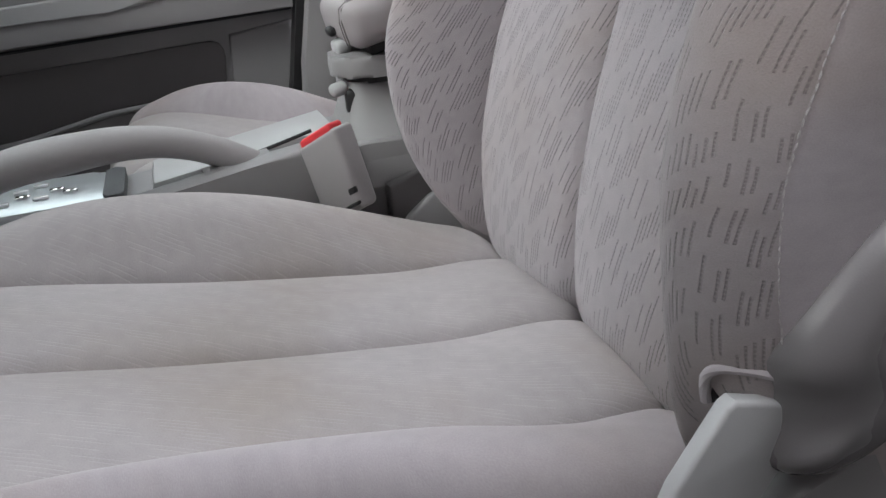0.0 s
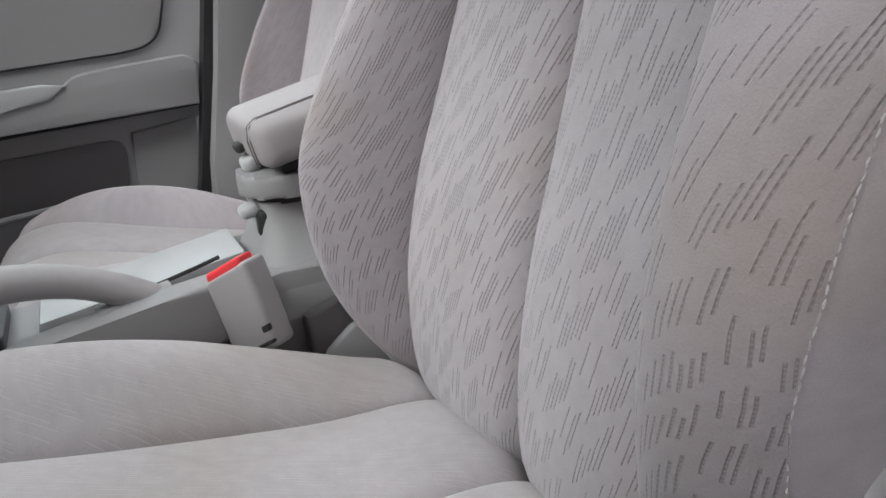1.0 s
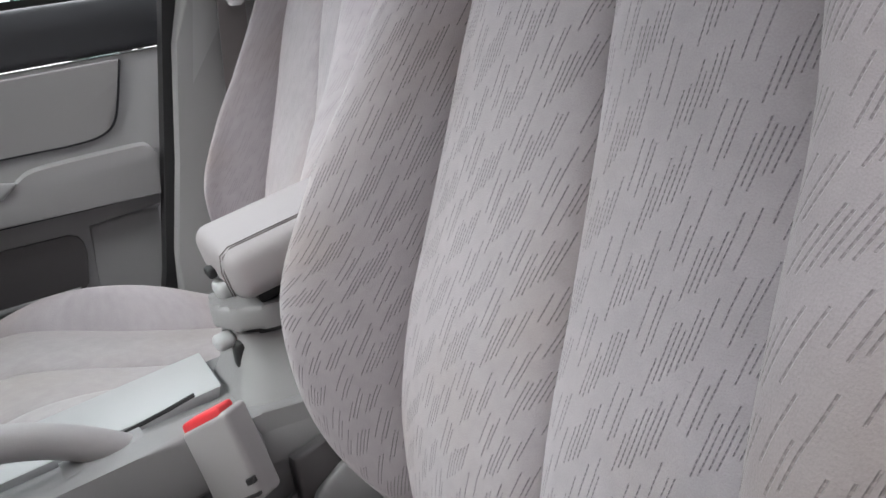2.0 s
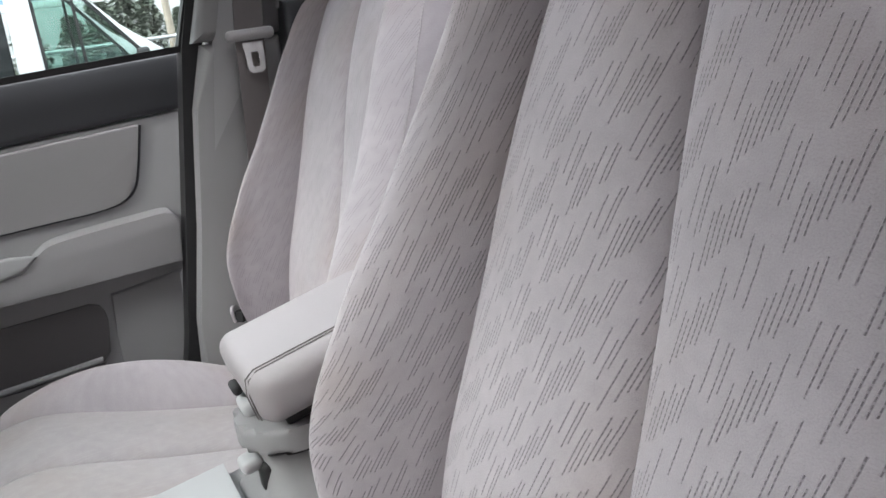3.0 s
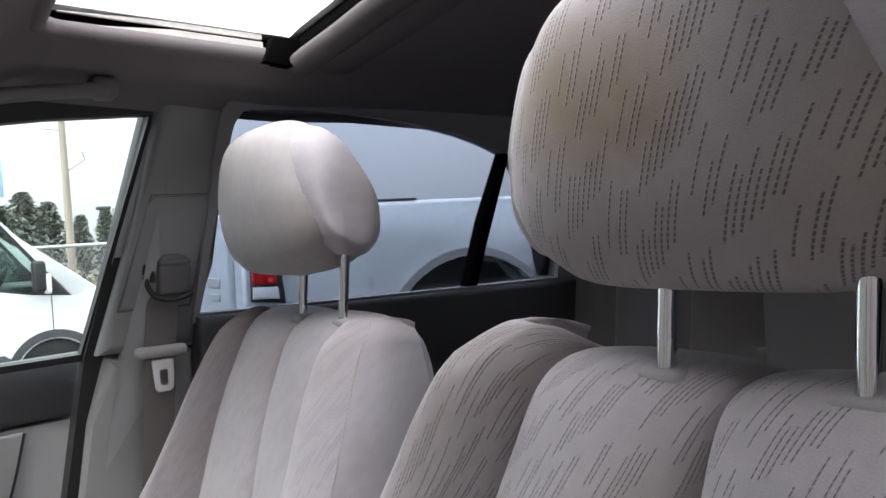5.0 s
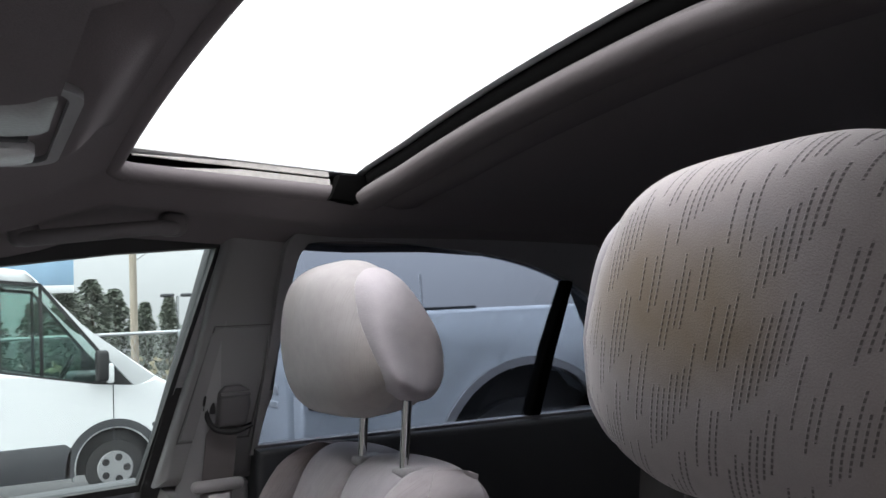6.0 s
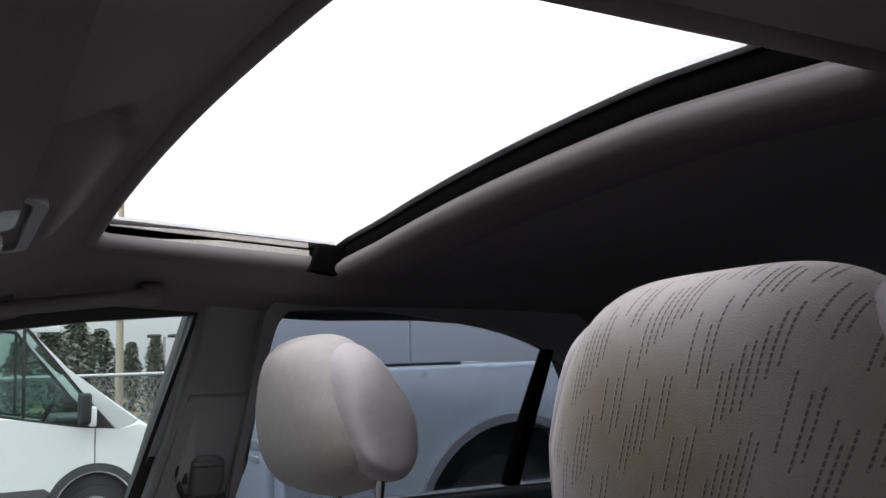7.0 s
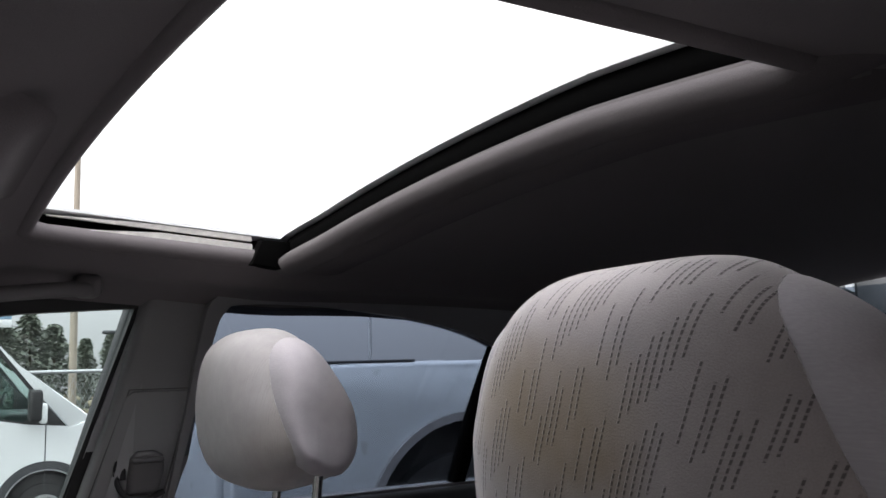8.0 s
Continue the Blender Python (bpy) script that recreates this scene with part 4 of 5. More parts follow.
part("glass", bm, M_REARGLASS, rearscreen, "", False).visible_shadow = False


# ---- overhead fittings ----
def grab_handle():
    h = thing("grab_handle", "grey moulded grab handle under the headliner", "grab handle", (0.47, 1.45, 1.40))
    def under(x, y, gap):
        return x, y, roof_z(x, y) - sag(y) - gap

    part("grip", tube(spline([under(0.372, 1.480, -0.006), under(0.380, 1.456, 0.012), under(0.41, 1.450, 0.019), under(0.53, 1.450, 0.024), under(0.562, 1.456, 0.020), under(0.572, 1.480, 0.000)], 24), 0.0100, 12), M_HANDLE, h)
    for x, gap in ((0.382, 0.007), (0.562, 0.014)):
        part("mount", box((0.036, 0.040, 0.032), under(x, 1.468, gap), 0.012, 4), M_HANDLE, h, "thick moulded end of the handle")
    return h


grab_handle()


def map_lamp():
    h = thing("map_lamp", "grey overhead lamp pod with smoky lenses", "map lamp", (0.31, CY, 1.43))
    z = 1.412
    # the skirt swells from the headliner down to the pod
    base, bm, rings = rounded(0.190, 0.430, 0.72, 1.09, 0.07), bmesh.new(), []
    top = rounded(0.222, 0.388, 0.775, 1.045, 0.045)
    for k in range(9):
        a = k / 8
        drop = 0.5 - 0.5 * math.cos(math.pi * a)
        rings.append([bm.verts.new((p[0] + (q[0] - p[0]) * a, p[1] + (q[1] - p[1]) * a, z + 0.024 - 0.034 * drop)) for p, q in zip(base, top)])
    n = len(base)
    for r, q in zip(rings, rings[1:]):
        for i in range(n):
            bm.faces.new((r[i], r[(i + 1) % n], q[(i + 1) % n], q[i]))
    bm.faces.new(rings[-1])
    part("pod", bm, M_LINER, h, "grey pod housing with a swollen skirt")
    part("bezel", ring_prism(rounded(0.226, 0.384, 0.782, 1.038, 0.040), rounded(0.234, 0.376, 0.790, 1.030, 0.034), "z", z - 0.015, z - 0.008), M_GREY, h, "grey bezel")
    part("lens", prism(rounded(0.240, 0.370, 0.800, 0.925, 0.022), "z", z - 0.0145, z - 0.009, 0.002, 2), M_PODLENS, h, "smoky ribbed lamp lens")
    part("lens", prism(rounded(0.240, 0.366, 0.950, 1.020, 0.018), "z", z - 0.0175, z - 0.009, 0.003, 2), M_LENS, h, "clear lamp lens")
    part("switch_bar", box((0.11, 0.012, 0.006), (0.305, 0.937, z - 0.012), 0.002, 2), M_DARK, h, "dark gap with switches")
    return h


map_lamp()
visor = thing("sun_visor", "grey folded sun visor against the headliner", "sun visor", (0.26, 0.55, 1.40))
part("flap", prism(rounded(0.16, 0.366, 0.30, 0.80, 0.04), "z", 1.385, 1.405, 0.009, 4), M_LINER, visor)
part("edge_seam", tube([(x, y, 1.395) for x, y in dense(rounded(0.159, 0.367, 0.299, 0.801, 0.04), 0.02)], 0.0016, 6, closed=True), M_LINER, visor)



# ---- seat belt on the far pillar ----
def seat_belt():
    b = thing("seat_belt", "grey seat belt hanging on the far pillar, bright tongue", "seat belt", (0.64, 1.60, 1.0))

    def web(pts, w=0.023, t=0.0012):
        bm = bmesh.new()
        rows = []
        for (x, y, z) in pts:
            rows.append([bm.verts.new((x + s * w, y + d * t, z)) for s, d in ((-1, -1), (1, -1), (1, 1), (-1, 1))])
        for r, q in zip(rows, rows[1:]):
            for i in range(4):
                bm.faces.new((r[i], r[(i + 1) % 4], q[(i + 1) % 4], q[i]))
        return bm

    part("webbing", web([tuple(p) for p in spline([(0.650, 1.588, 1.125), (0.646, 1.588, 1.08), (0.640, 1.590, 1.03), (0.634, 1.592, 0.95), (0.627, 1.60, 0.85), (0.615, 1.61, 0.70), (0.60, 1.62, 0.50)], 20)]), M_BELT, b)
    part("ring_cover", prism([(0.640, 1.118), (0.684, 1.118), (0.692, 1.150), (0.690, 1.172), (0.676, 1.180), (0.652, 1.180), (0.642, 1.170)], "y", 1.570, 1.60, 0.008, 3), M_VINYL_DARK, b, "dark grey anchor cover")
    part("ring_lip", box((0.046, 0.034, 0.007), (0.667, 1.584, 1.166), 0.003, 2), M_VINYL_DARK, b)
    part("guide_ring", tube(spline([(0.690, 1.572, 1.120), (0.665, 1.570, 1.112), (0.640, 1.572, 1.116), (0.630, 1.576, 1.126), (0.625, 1.580, 1.144), (0.627, 1.580, 1.164), (0.634, 1.582, 1.160), (0.634, 1.578, 1.140)], 28), 0.0042, 8), M_BLACK, b, "black guide ring")
    part("stop", box((0.078, 0.016, 0.018), (0.640, 1.583, 1.036), 0.008, 3), M_VINYL, b, "light grey tongue grip")
    part("tongue", ring_prism([(0.624, 1.024), (0.656, 1.024), (0.654, 0.982), (0.649, 0.977), (0.632, 0.977), (0.627, 0.982)], [(0.6345, 1.009), (0.6465, 1.009), (0.6465, 0.988), (0.644, 0.986), (0.637, 0.986), (0.6345, 0.988)], "y", 1.577, 1.581), M_TONGUE, b, "bright steel tongue")
    return b


seat_belt()


# ---- console, handbrake and buckle ----
def console():
    c = thing("centre_console", "grey plastic centre console with silver shifter plate", "console", (0.15, 0.965, 0.25))
    part("body", prism([(-0.58, 0.26), (-0.58, 0.56), (0.02, 0.556), (0.18, 0.566), (0.30, 0.584), (0.42, 0.598), (0.62, 0.60), (0.62, 0.26)], "y", 0.876, 1.055, 0.012, 4), M_GREY, c)
    part("side_flank", prism([(0.06, 0.550), (0.18, 0.580), (0.23, 0.588), (0.297, 0.598), (0.365, 0.609), (0.400, 0.606), (0.415, 0.580), (0.418, 0.554), (0.30, 0.535), (0.06, 0.50)], "y", 0.862, 0.905, 0.010, 4), M_GREY, c)
    part("rear_carpet", prism([(0.44, 0.30), (0.435, 0.553), (0.475, 0.564), (0.64, 0.59), (0.64, 0.30)], "y", 0.855, 0.88, 0.006, 3), M_VINYL_DARK, c, "dark lower rear panel")
    # the armrest's tower flares down into the console
    levels = ((0.655, 0.424, 0.938, 0.020), (0.640, 0.424, 0.935, 0.022), (0.622, 0.421, 0.922, 0.026), (0.607, 0.414, 0.903, 0.030), (0.592, 0.403, 0.885, 0.032), (0.575, 0.396, 0.873, 0.030), (0.550, 0.392, 0.867, 0.028))
    rings = [[(x, y, z) for x, y in rounded(x0, 0.64, y0, 1.047, r)] for z, x0, y0, r in levels]
    bm = bmesh.new()
    rows = [[bm.verts.new(p) for p in ring] for ring in rings]
    for p, q in zip(rows, rows[1:]):
        for k in range(len(p)):
            bm.faces.new((p[k], p[(k + 1) % len(p)], q[(k + 1) % len(p)], q[k]))
    bm.faces.new(rows[0]), bm.faces.new(rows[-1][::-1])
    bmesh.ops.recalc_face_normals(bm, faces=bm.faces)
    part("tower", bm, M_GREY, c, "grey armrest tower")
    part("collar", prism(rounded(0.410, 0.56, 0.922, 1.030, 0.046, 9), "z", 0.661, 0.685, 0.007, 4), M_GREY, c, "grey flange under the armrest")
    part("collar_gap", prism(rounded(0.424, 0.56, 0.934, 1.024, 0.036), "z", 0.653, 0.663, 0.0, 1), M_BLACK, c)
    part("latch_hole", box((0.018, 0.022, 0.032), (0.428, 0.955, 0.632), 0.007, 3), M_BLACK, c)
    part("latch_hook", box((0.022, 0.026, 0.014), (0.414, 0.962, 0.647), 0.006, 3, Matrix.Rotation(radians(-12), 4, "Y")), M_GREY_SMOOTH, c)
    part("lid", prism([(0.185, 0.560), (0.396, 0.594), (0.400, 0.607), (0.190, 0.576)], "y", 0.950, 1.062, 0.003, 2), M_GREY_SMOOTH, c, "pale sliding lid")
    part("lid_gap", tube([(0.300, 0.940, 0.592), (0.345, 0.941, 0.602), (0.372, 0.944, 0.608)], 0.0022, 6), M_BLACK, c)
    part("shift_plate", prism(rounded(-0.20, 0.150, 0.915, 1.050, 0.03), "z", 0.556, 0.576, 0.006, 3), M_SILVER, c, "silver shifter plate")
    part("shift_rim", prism(rounded(0.136, 0.158, 0.920, 1.048, 0.010), "z", 0.556, 0.5785, 0.003, 3), M_DARK, c, "dark plate end")
    for k, (x, y) in enumerate(((0.03, 0.955), (0.05, 0.975), (0.07, 0.96), (0.085, 0.985), (0.045, 1.0), (0.10, 0.97), (0.065, 1.015))):
        part("gate_mark", box((0.016, 0.006, 0.004), (x, y, 0.578), 0.001, 1), M_CHROME if k % 2 else M_WHITE, c)
    part("shift_lever", tube([(0.005, 0.965, 0.575), (-0.02, 0.965, 0.63)], [0.010, 0.008], 12), M_CHROME, c, "chrome shift lever")
    # armrest pad, raised towards the rear
    arm = new("armrest")
    arm.parent = c
    arm.matrix_parent_inverse = Matrix.Translation(-c.location)
    rot = Matrix.Translation((0.408, 0.990, 0.740)) @ Matrix.Rotation(radians(-12.5), 4, "Y")
    bm = box((0.30, 0.160, 0.052), (0.15, 0.0, -0.026), 0.018, 6)
    for v in bm.verts:
        # crowned top, nose drawn in towards its sides
        if v.co.z > -0.02:
            v.co.z += 0.004 * (1 - (v.co.y / 0.080) ** 2)
        v.co.x += 0.016 * (v.co.y / 0.080) ** 2 * max(0.0, 1 - v.co.x / 0.06)
    bm.transform(rot)
    part("pad", bm, M_ARMPAD, arm, "padded vinyl top")
    for dy in (-0.057, -0.0625):
        nose, top_z = 0.016 * (dy / 0.080) ** 2, 0.004 * (1 - (dy / 0.080) ** 2)
        part("stitching", tube([tuple(rot @ Vector(p)) for p in ((nose, dy, -0.044), (nose - 0.0006, dy, -0.034), (nose - 0.0006, dy, -0.018), (nose + 0.004, dy, -0.0050 + top_z), (nose + 0.014, dy, top_z + 0.0002), (0.06, dy, top_z + 0.0004), (0.28, dy, top_z + 0.0004))], 0.0007, 6), M_BELT, arm)
    bm = box((0.26, 0.118, 0.016), (0.160, 0.0, -0.056), 0.002, 1)
    bm.transform(rot)
    part("pad_gap", bm, M_BLACK, arm)
    bm = box((0.020, 0.034, 0.018), (0.010, 0.002, -0.052), 0.007, 4)
    bm.transform(rot)
    part("release_button", bm, M_GREY_SMOOTH, arm)
    bm = box((0.010, 0.024, 0.011), (0.0055, 0.010, -0.033), 0.004, 3)
    bm.transform(rot)
    part("button_slot", bm, M_BLACK, arm)
    return c


console()


def handbrake():
    h = thing("handbrake", "grey curved handbrake lever on the console", "handbrake", (0.30, 0.91, 0.58))
    path = spline([(0.010, .905, .612), (0.055, .906, .626), (0.11, .907, .632), (0.17, .908, .634), (0.22, .909, .626), (0.265, .910, .608), (0.31, .911, .580)], 40)
    rad = [interp(t, (0, 0.06, 0.3, 0.55, 0.75, 1), (0.014, 0.019, 0.021, 0.0175, 0.016, 0.017)) for t in lin(0, 1, 40)]
    part("lever", tube([tuple(p) for p in path], rad, 18), M_VINYL, h, "moulded vinyl grip")
    part("button", tube([(-0.012, .905, .607), (0.012, .905, .6125)], 0.008, 12), M_CHROME, h, "chrome release button")
    part("boot", tube([(0.245, .905, .582), (0.318, .911, .594)], [0.030, 0.024], 14, flat=0.35), M_GREY, h, "grey lever collar")
    return h


handbrake()


def buckle():
    b = thing("seat_belt_buckle", "grey seat belt buckle with a red release button", "buckle", (0.39, 0.865, 0.50))
    a = Vector((0.036, -0.045, 0.029)).normalized()
    up = Vector((-0.20, 0.0, 0.98)).normalized()
    n = Vector((0.78, 0.62, 0.0))
    m = Matrix((a, n, up)).transposed().to_4x4()
    mid = Vector((0.371, 0.8505, 0.6275)) - up * 0.008
    m.translation = mid
    bm = box((0.062, 0.030, 0.094), (0, 0, -0.044), 0.006, 4)
    bm.transform(m)
    part("body", bm, M_VINYL, b)
    bm = box((0.052, 0.021, 0.014), (-0.003, -0.002, 0.003), 0.004, 3)
    bm.transform(m)
    part("button", bm, M_RED, b, "red release button")
    for size, at in (((0.010, 0.006, 0.007), (0.026, -0.0145, -0.068)), ((0.036, 0.006, 0.004), (0.012, -0.0145, -0.083))):
        bm = box(size, at, 0.001, 1)
        bm.transform(m)
        part("slot", bm, M_BLACK, b)
    bm = box((0.030, 0.015, 0.07), (0.006, 0, -0.135), 0.004, 2)
    bm.transform(m)
    part("stalk", bm, M_DARK, b, "dark buckle stalk")
    return b


buckle()


# ---- rear seat ----
def rear_seat():
    r = thing("rear_seat", "dark grey rear bench seat with low headrest", "rear seat", (1.4, CY, 0.3))

    def back(y0, y1, top_z, round_by, channels=()):
        prof = spline([(1.36, .50), (1.40, .65), (1.43, .80), (1.455, .97), (1.468, 1.07), (1.485, 1.105), (1.52, 1.118), (1.58, 1.11), (1.62, .9)], 44)

        def fn(u, j):
            x, z = prof[int(j)]
            y = y0 + (y1 - y0) * u
            e = max(0.0, (abs(2 * u - 1) * 0.5 * (y1 - y0) - 0.5 * (y1 - y0) + round_by) / round_by)
            pad = 0.016 * (1 - abs(2 * u - 1) ** 3)
            for c in channels:
                pad -= 0.012 * math.exp(-((y - c) / 0.010) ** 2)
            return (x - pad + 0.05 * e ** 3, y, (z - .97) * (1 + (top_z - 1.118) / 0.148) + .97 - 0.05 * e ** 2.5 if z > .97 else z), (y, z)
        return fn

    for y0, y1, top_z, round_by, channels in ((1.165, 1.70, 1.122, 0.13, (1.48, 1.30)), (0.77, 1.155, 1.115, 0.03, ()), (0.22, 0.76, 1.122, 0.13, (0.45, 0.62))):
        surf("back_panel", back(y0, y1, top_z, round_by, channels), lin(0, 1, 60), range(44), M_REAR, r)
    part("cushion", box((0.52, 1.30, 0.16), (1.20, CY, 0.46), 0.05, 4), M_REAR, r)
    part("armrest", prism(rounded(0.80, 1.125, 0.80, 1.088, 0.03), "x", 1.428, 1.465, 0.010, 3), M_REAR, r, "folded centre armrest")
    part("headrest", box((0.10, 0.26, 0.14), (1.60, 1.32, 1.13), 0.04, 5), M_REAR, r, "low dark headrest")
    return r


rear_seat()

# added out of view: holds back low sky light from the driver's side
shade_wall_near = thing("shade_wall_near", "unseen brown wall added to block light at the open driver's door", "wall", (0.3, -1.3, 0.0), kind="structure")
part("wall", box((9.0, 0.15, 3.4), (0.5, -1.1, 1.75), 0.01), M_SHADE_WALL, shade_wall_near)
# also added out of view: cut front-left light and the low windscreen light
shade_wall_ahead = thing("shade_wall_ahead", "unseen brown walls added to block light from ahead", "wall", (-0.9, -0.45, 0.0), kind="structure")
part("wall", box((0.15, 1.15, 3.4), (-0.9, -0.44, 1.75), 0.01), M_SHADE_WALL, shade_wall_ahead)
part("shade_wall_far", box((0.2, 5.5, 2.5), (-3.0, 1.85, 1.15), 0.01), M_SHADE_WALL, shade_wall_ahead)


# ---- the ground and what stands on it ----
SLOPE = 0.069


def ground_z(y):
    return -SLOPE * (y - 0.9)


ground = thing("ground", "worn grey asphalt parking lot sloping away", "ground", (0, 0, 0), kind="structure")
bm = bmesh.new()
g = 600.0
vs = [bm.verts.new((x, y, ground_z(y))) for x, y in ((-g, -20), (g, -20), (g, 30.0), (-g, 30.0))]
bm.faces.new(vs)
ve = [bm.verts.new((x, 3000.0, ground_z(30.0))) for x in (g * 5, -g * 5)]
bm.faces.new((vs[3], vs[2], ve[0], ve[1]))
vb = [bm.verts.new((x, -1500.0, ground_z(-20.0))) for x in (-g * 3, g * 3)]
bm.faces.new((vb[0], vb[1], vs[1], vs[0]))
part("asphalt", bm, M_ASPHALT, ground, "", False)


def arc_pts(cx, cz, r, a0, a1, n):
    return [(cx + r * math.cos(radians(a0 + (a1 - a0) * k / n)), cz + r * math.sin(radians(a0 + (a1 - a0) * k / n))) for k in range(n + 1)]


def wheel(parent, x, y, z, r, side=-1):
    w = part("wheel", tube([(x, y, z), (x, y + 0.24, z)], [r, r], 32), M_TYRE, parent, "black tyre")
    part("rim", tube([(x, y - 0.012, z), (x, y + 0.02, z)], [r * 0.60, r * 0.66], 24), M_ALLOY, w, "alloy rim")
    for k in range(5):
        t = 2 * math.pi * k / 5
        part("spoke_gap", tube([(x + r * 0.40 * math.cos(t), y - 0.016, z + r * 0.40 * math.sin(t)), (x + r * 0.40 * math.cos(t), y - 0.008, z + r * 0.40 * math.sin(t))], r * 0.13, 10), M_BLACK, w)
    return w


def pickup():
    y = 3.0
    gz = ground_z(4.0)
    t = thing("pickup_truck", "grey-blue pickup truck parked alongside", "pickup truck", (2.6, 4.0, gz))
    arch = arc_pts(2.14, 0.685, 0.41, 180, 0, 18)
    side = [(1.255, 0.62), (1.73, 0.62)] + arch + [(2.55, 0.62), (6.2, 0.62), (6.35, 0.95), (6.2, 1.20), (4.75, 1.30), (1.30, 1.30), (1.262, 1.26)]
    part("body_side", prism(side, "y", y, y + 0.10, 0.02, 3), M_TRUCK, t)
    part("body_far", prism([(1.255, 0.62), (6.2, 0.62), (6.35, 0.95), (6.2, 1.20), (4.75, 1.30), (1.262, 1.30)], "y", y + 1.72, y + 1.80, 0.02, 3), M_TRUCK, t)
    part("bed_floor", box((2.45, 1.66, 0.06), (2.5, y + 0.98, 0.75), 0.01), M_DARK, t)
    part("wheel_house", box((1.0, 0.25, 0.42), (2.15, y + 0.235, 0.90), 0.04), M_BLACK, t)
    part("rail_cap", box((0.66, 0.07, 0.010), (1.61, y + 0.045, 1.304), 0.004, 2), M_DARK, t, "dark bed rail cap")
    flare_o, flare_i = arc_pts(2.14, 0.685, 0.428, 186, -6, 24), arc_pts(2.14, 0.685, 0.398, 186, -6, 24)
    bm = bmesh.new()
    rows = [[bm.verts.new((a, c, b)) for a, b in o] for o, c in ((flare_o, y - 0.004), (flare_o, y - 0.02), (flare_i, y - 0.02), (flare_i, y + 0.03))]
    for p, q in zip(rows, rows[1:]):
        for k in range(24):
            bm.faces.new((p[k], p[k + 1], q[k + 1], q[k]))
    part("wheel_flare", bm, M_TRIM, t, "bright chrome wheel arch trim")
    part("tailgate", box((0.06, 1.72, 0.60), (1.275, y + 0.98, 0.985), 0.02, 3), M_TRUCK, t, "painted tailgate")
    part("tailgate_handle", box((0.02, 0.26, 0.07), (1.243, y + 0.95, 1.15), 0.008, 2), M_BLACK, t, "black tailgate handle")
    part("badge_bar", box((0.008, 0.13, 0.035), (1.243, y + 0.26, 1.05), 0.003, 1), M_STEEL, t)
    part("badge_bar", box((0.008, 0.10, 0.025), (1.243, y + 0.25, 1.00), 0.003, 1), M_STEEL, t)
    lamp = part("tail_lamp", prism([(1.280, 0.99), (1.400, 0.975), (1.385, 1.175), (1.285, 1.18)], "y", y - 0.012, y + 0.14, 0.012, 3), M_BLACK, t, "dark tail lamp housing")
    part("red_lens", prism([(1.285, 1.045), (1.372, 1.04), (1.360, 1.165), (1.288, 1.17)], "y", y - 0.018, y + 0.10, 0.008, 2), M_TAIL, lamp, "red lens")
    part("clear_lens", prism([(1.285, 0.998), (1.376, 0.992), (1.373, 1.034), (1.285, 1.038)], "y", y - 0.017, y + 0.10, 0.006, 2), M_LENS, lamp, "clear reversing lens")
    for k in range(5):
        part("reflector", tube([(1.345, y - 0.022, 1.058 + 0.022 * k), (1.345, y - 0.016, 1.058 + 0.022 * k)], 0.008, 10), M_RED, lamp, "bright reflector spot")
    part("bumper", box((0.16, 1.95, 0.20), (1.20, y + 0.98, 0.70), 0.03, 3), M_CHROME, t, "chrome step bumper")
    part("bumper_pad", box((0.15, 1.90, 0.02), (1.20, y + 0.98, 0.812), 0.006, 2), M_BLACK, t)
    cab = [(3.75, 1.28), (3.79, 1.30), (3.83, 1.86), (3.91, 1.90), (5.05, 1.90), (5.75, 1.32), (5.75, 1.28)]
    part("cab", prism(cab, "y", y + 0.06, y + 1.75, 0.05, 4), M_TRUCK, t, "painted cab")
    part("cab_window", prism([(3.87, 1.36), (3.90, 1.80), (4.60, 1.80), (4.60, 1.36)], "y", y + 0.045, y + 0.075, 0.01, 2), M_VANGLASS, t, "dark side window")
    part("cab_window", prism([(4.70, 1.36), (4.70, 1.80), (4.98, 1.80), (5.48, 1.36)], "y", y + 0.045, y + 0.075, 0.01, 2), M_VANGLASS, t, "dark side window")
    part("rear_window", box((0.03, 1.3, 0.40), (3.80, y + 0.90, 1.58), 0.01, 2), M_VANGLASS, t, "dark rear window")
    wheel(t, 2.14, y + 0.05, 0.60, 0.355)
    wheel(t, 5.3, y + 0.05, 0.60, 0.355)
    part("underbody", box((4.9, 1.7, 0.35), (3.8, y + 0.98, 0.52), 0.05), M_BLACK, t)
    return t


pickup()


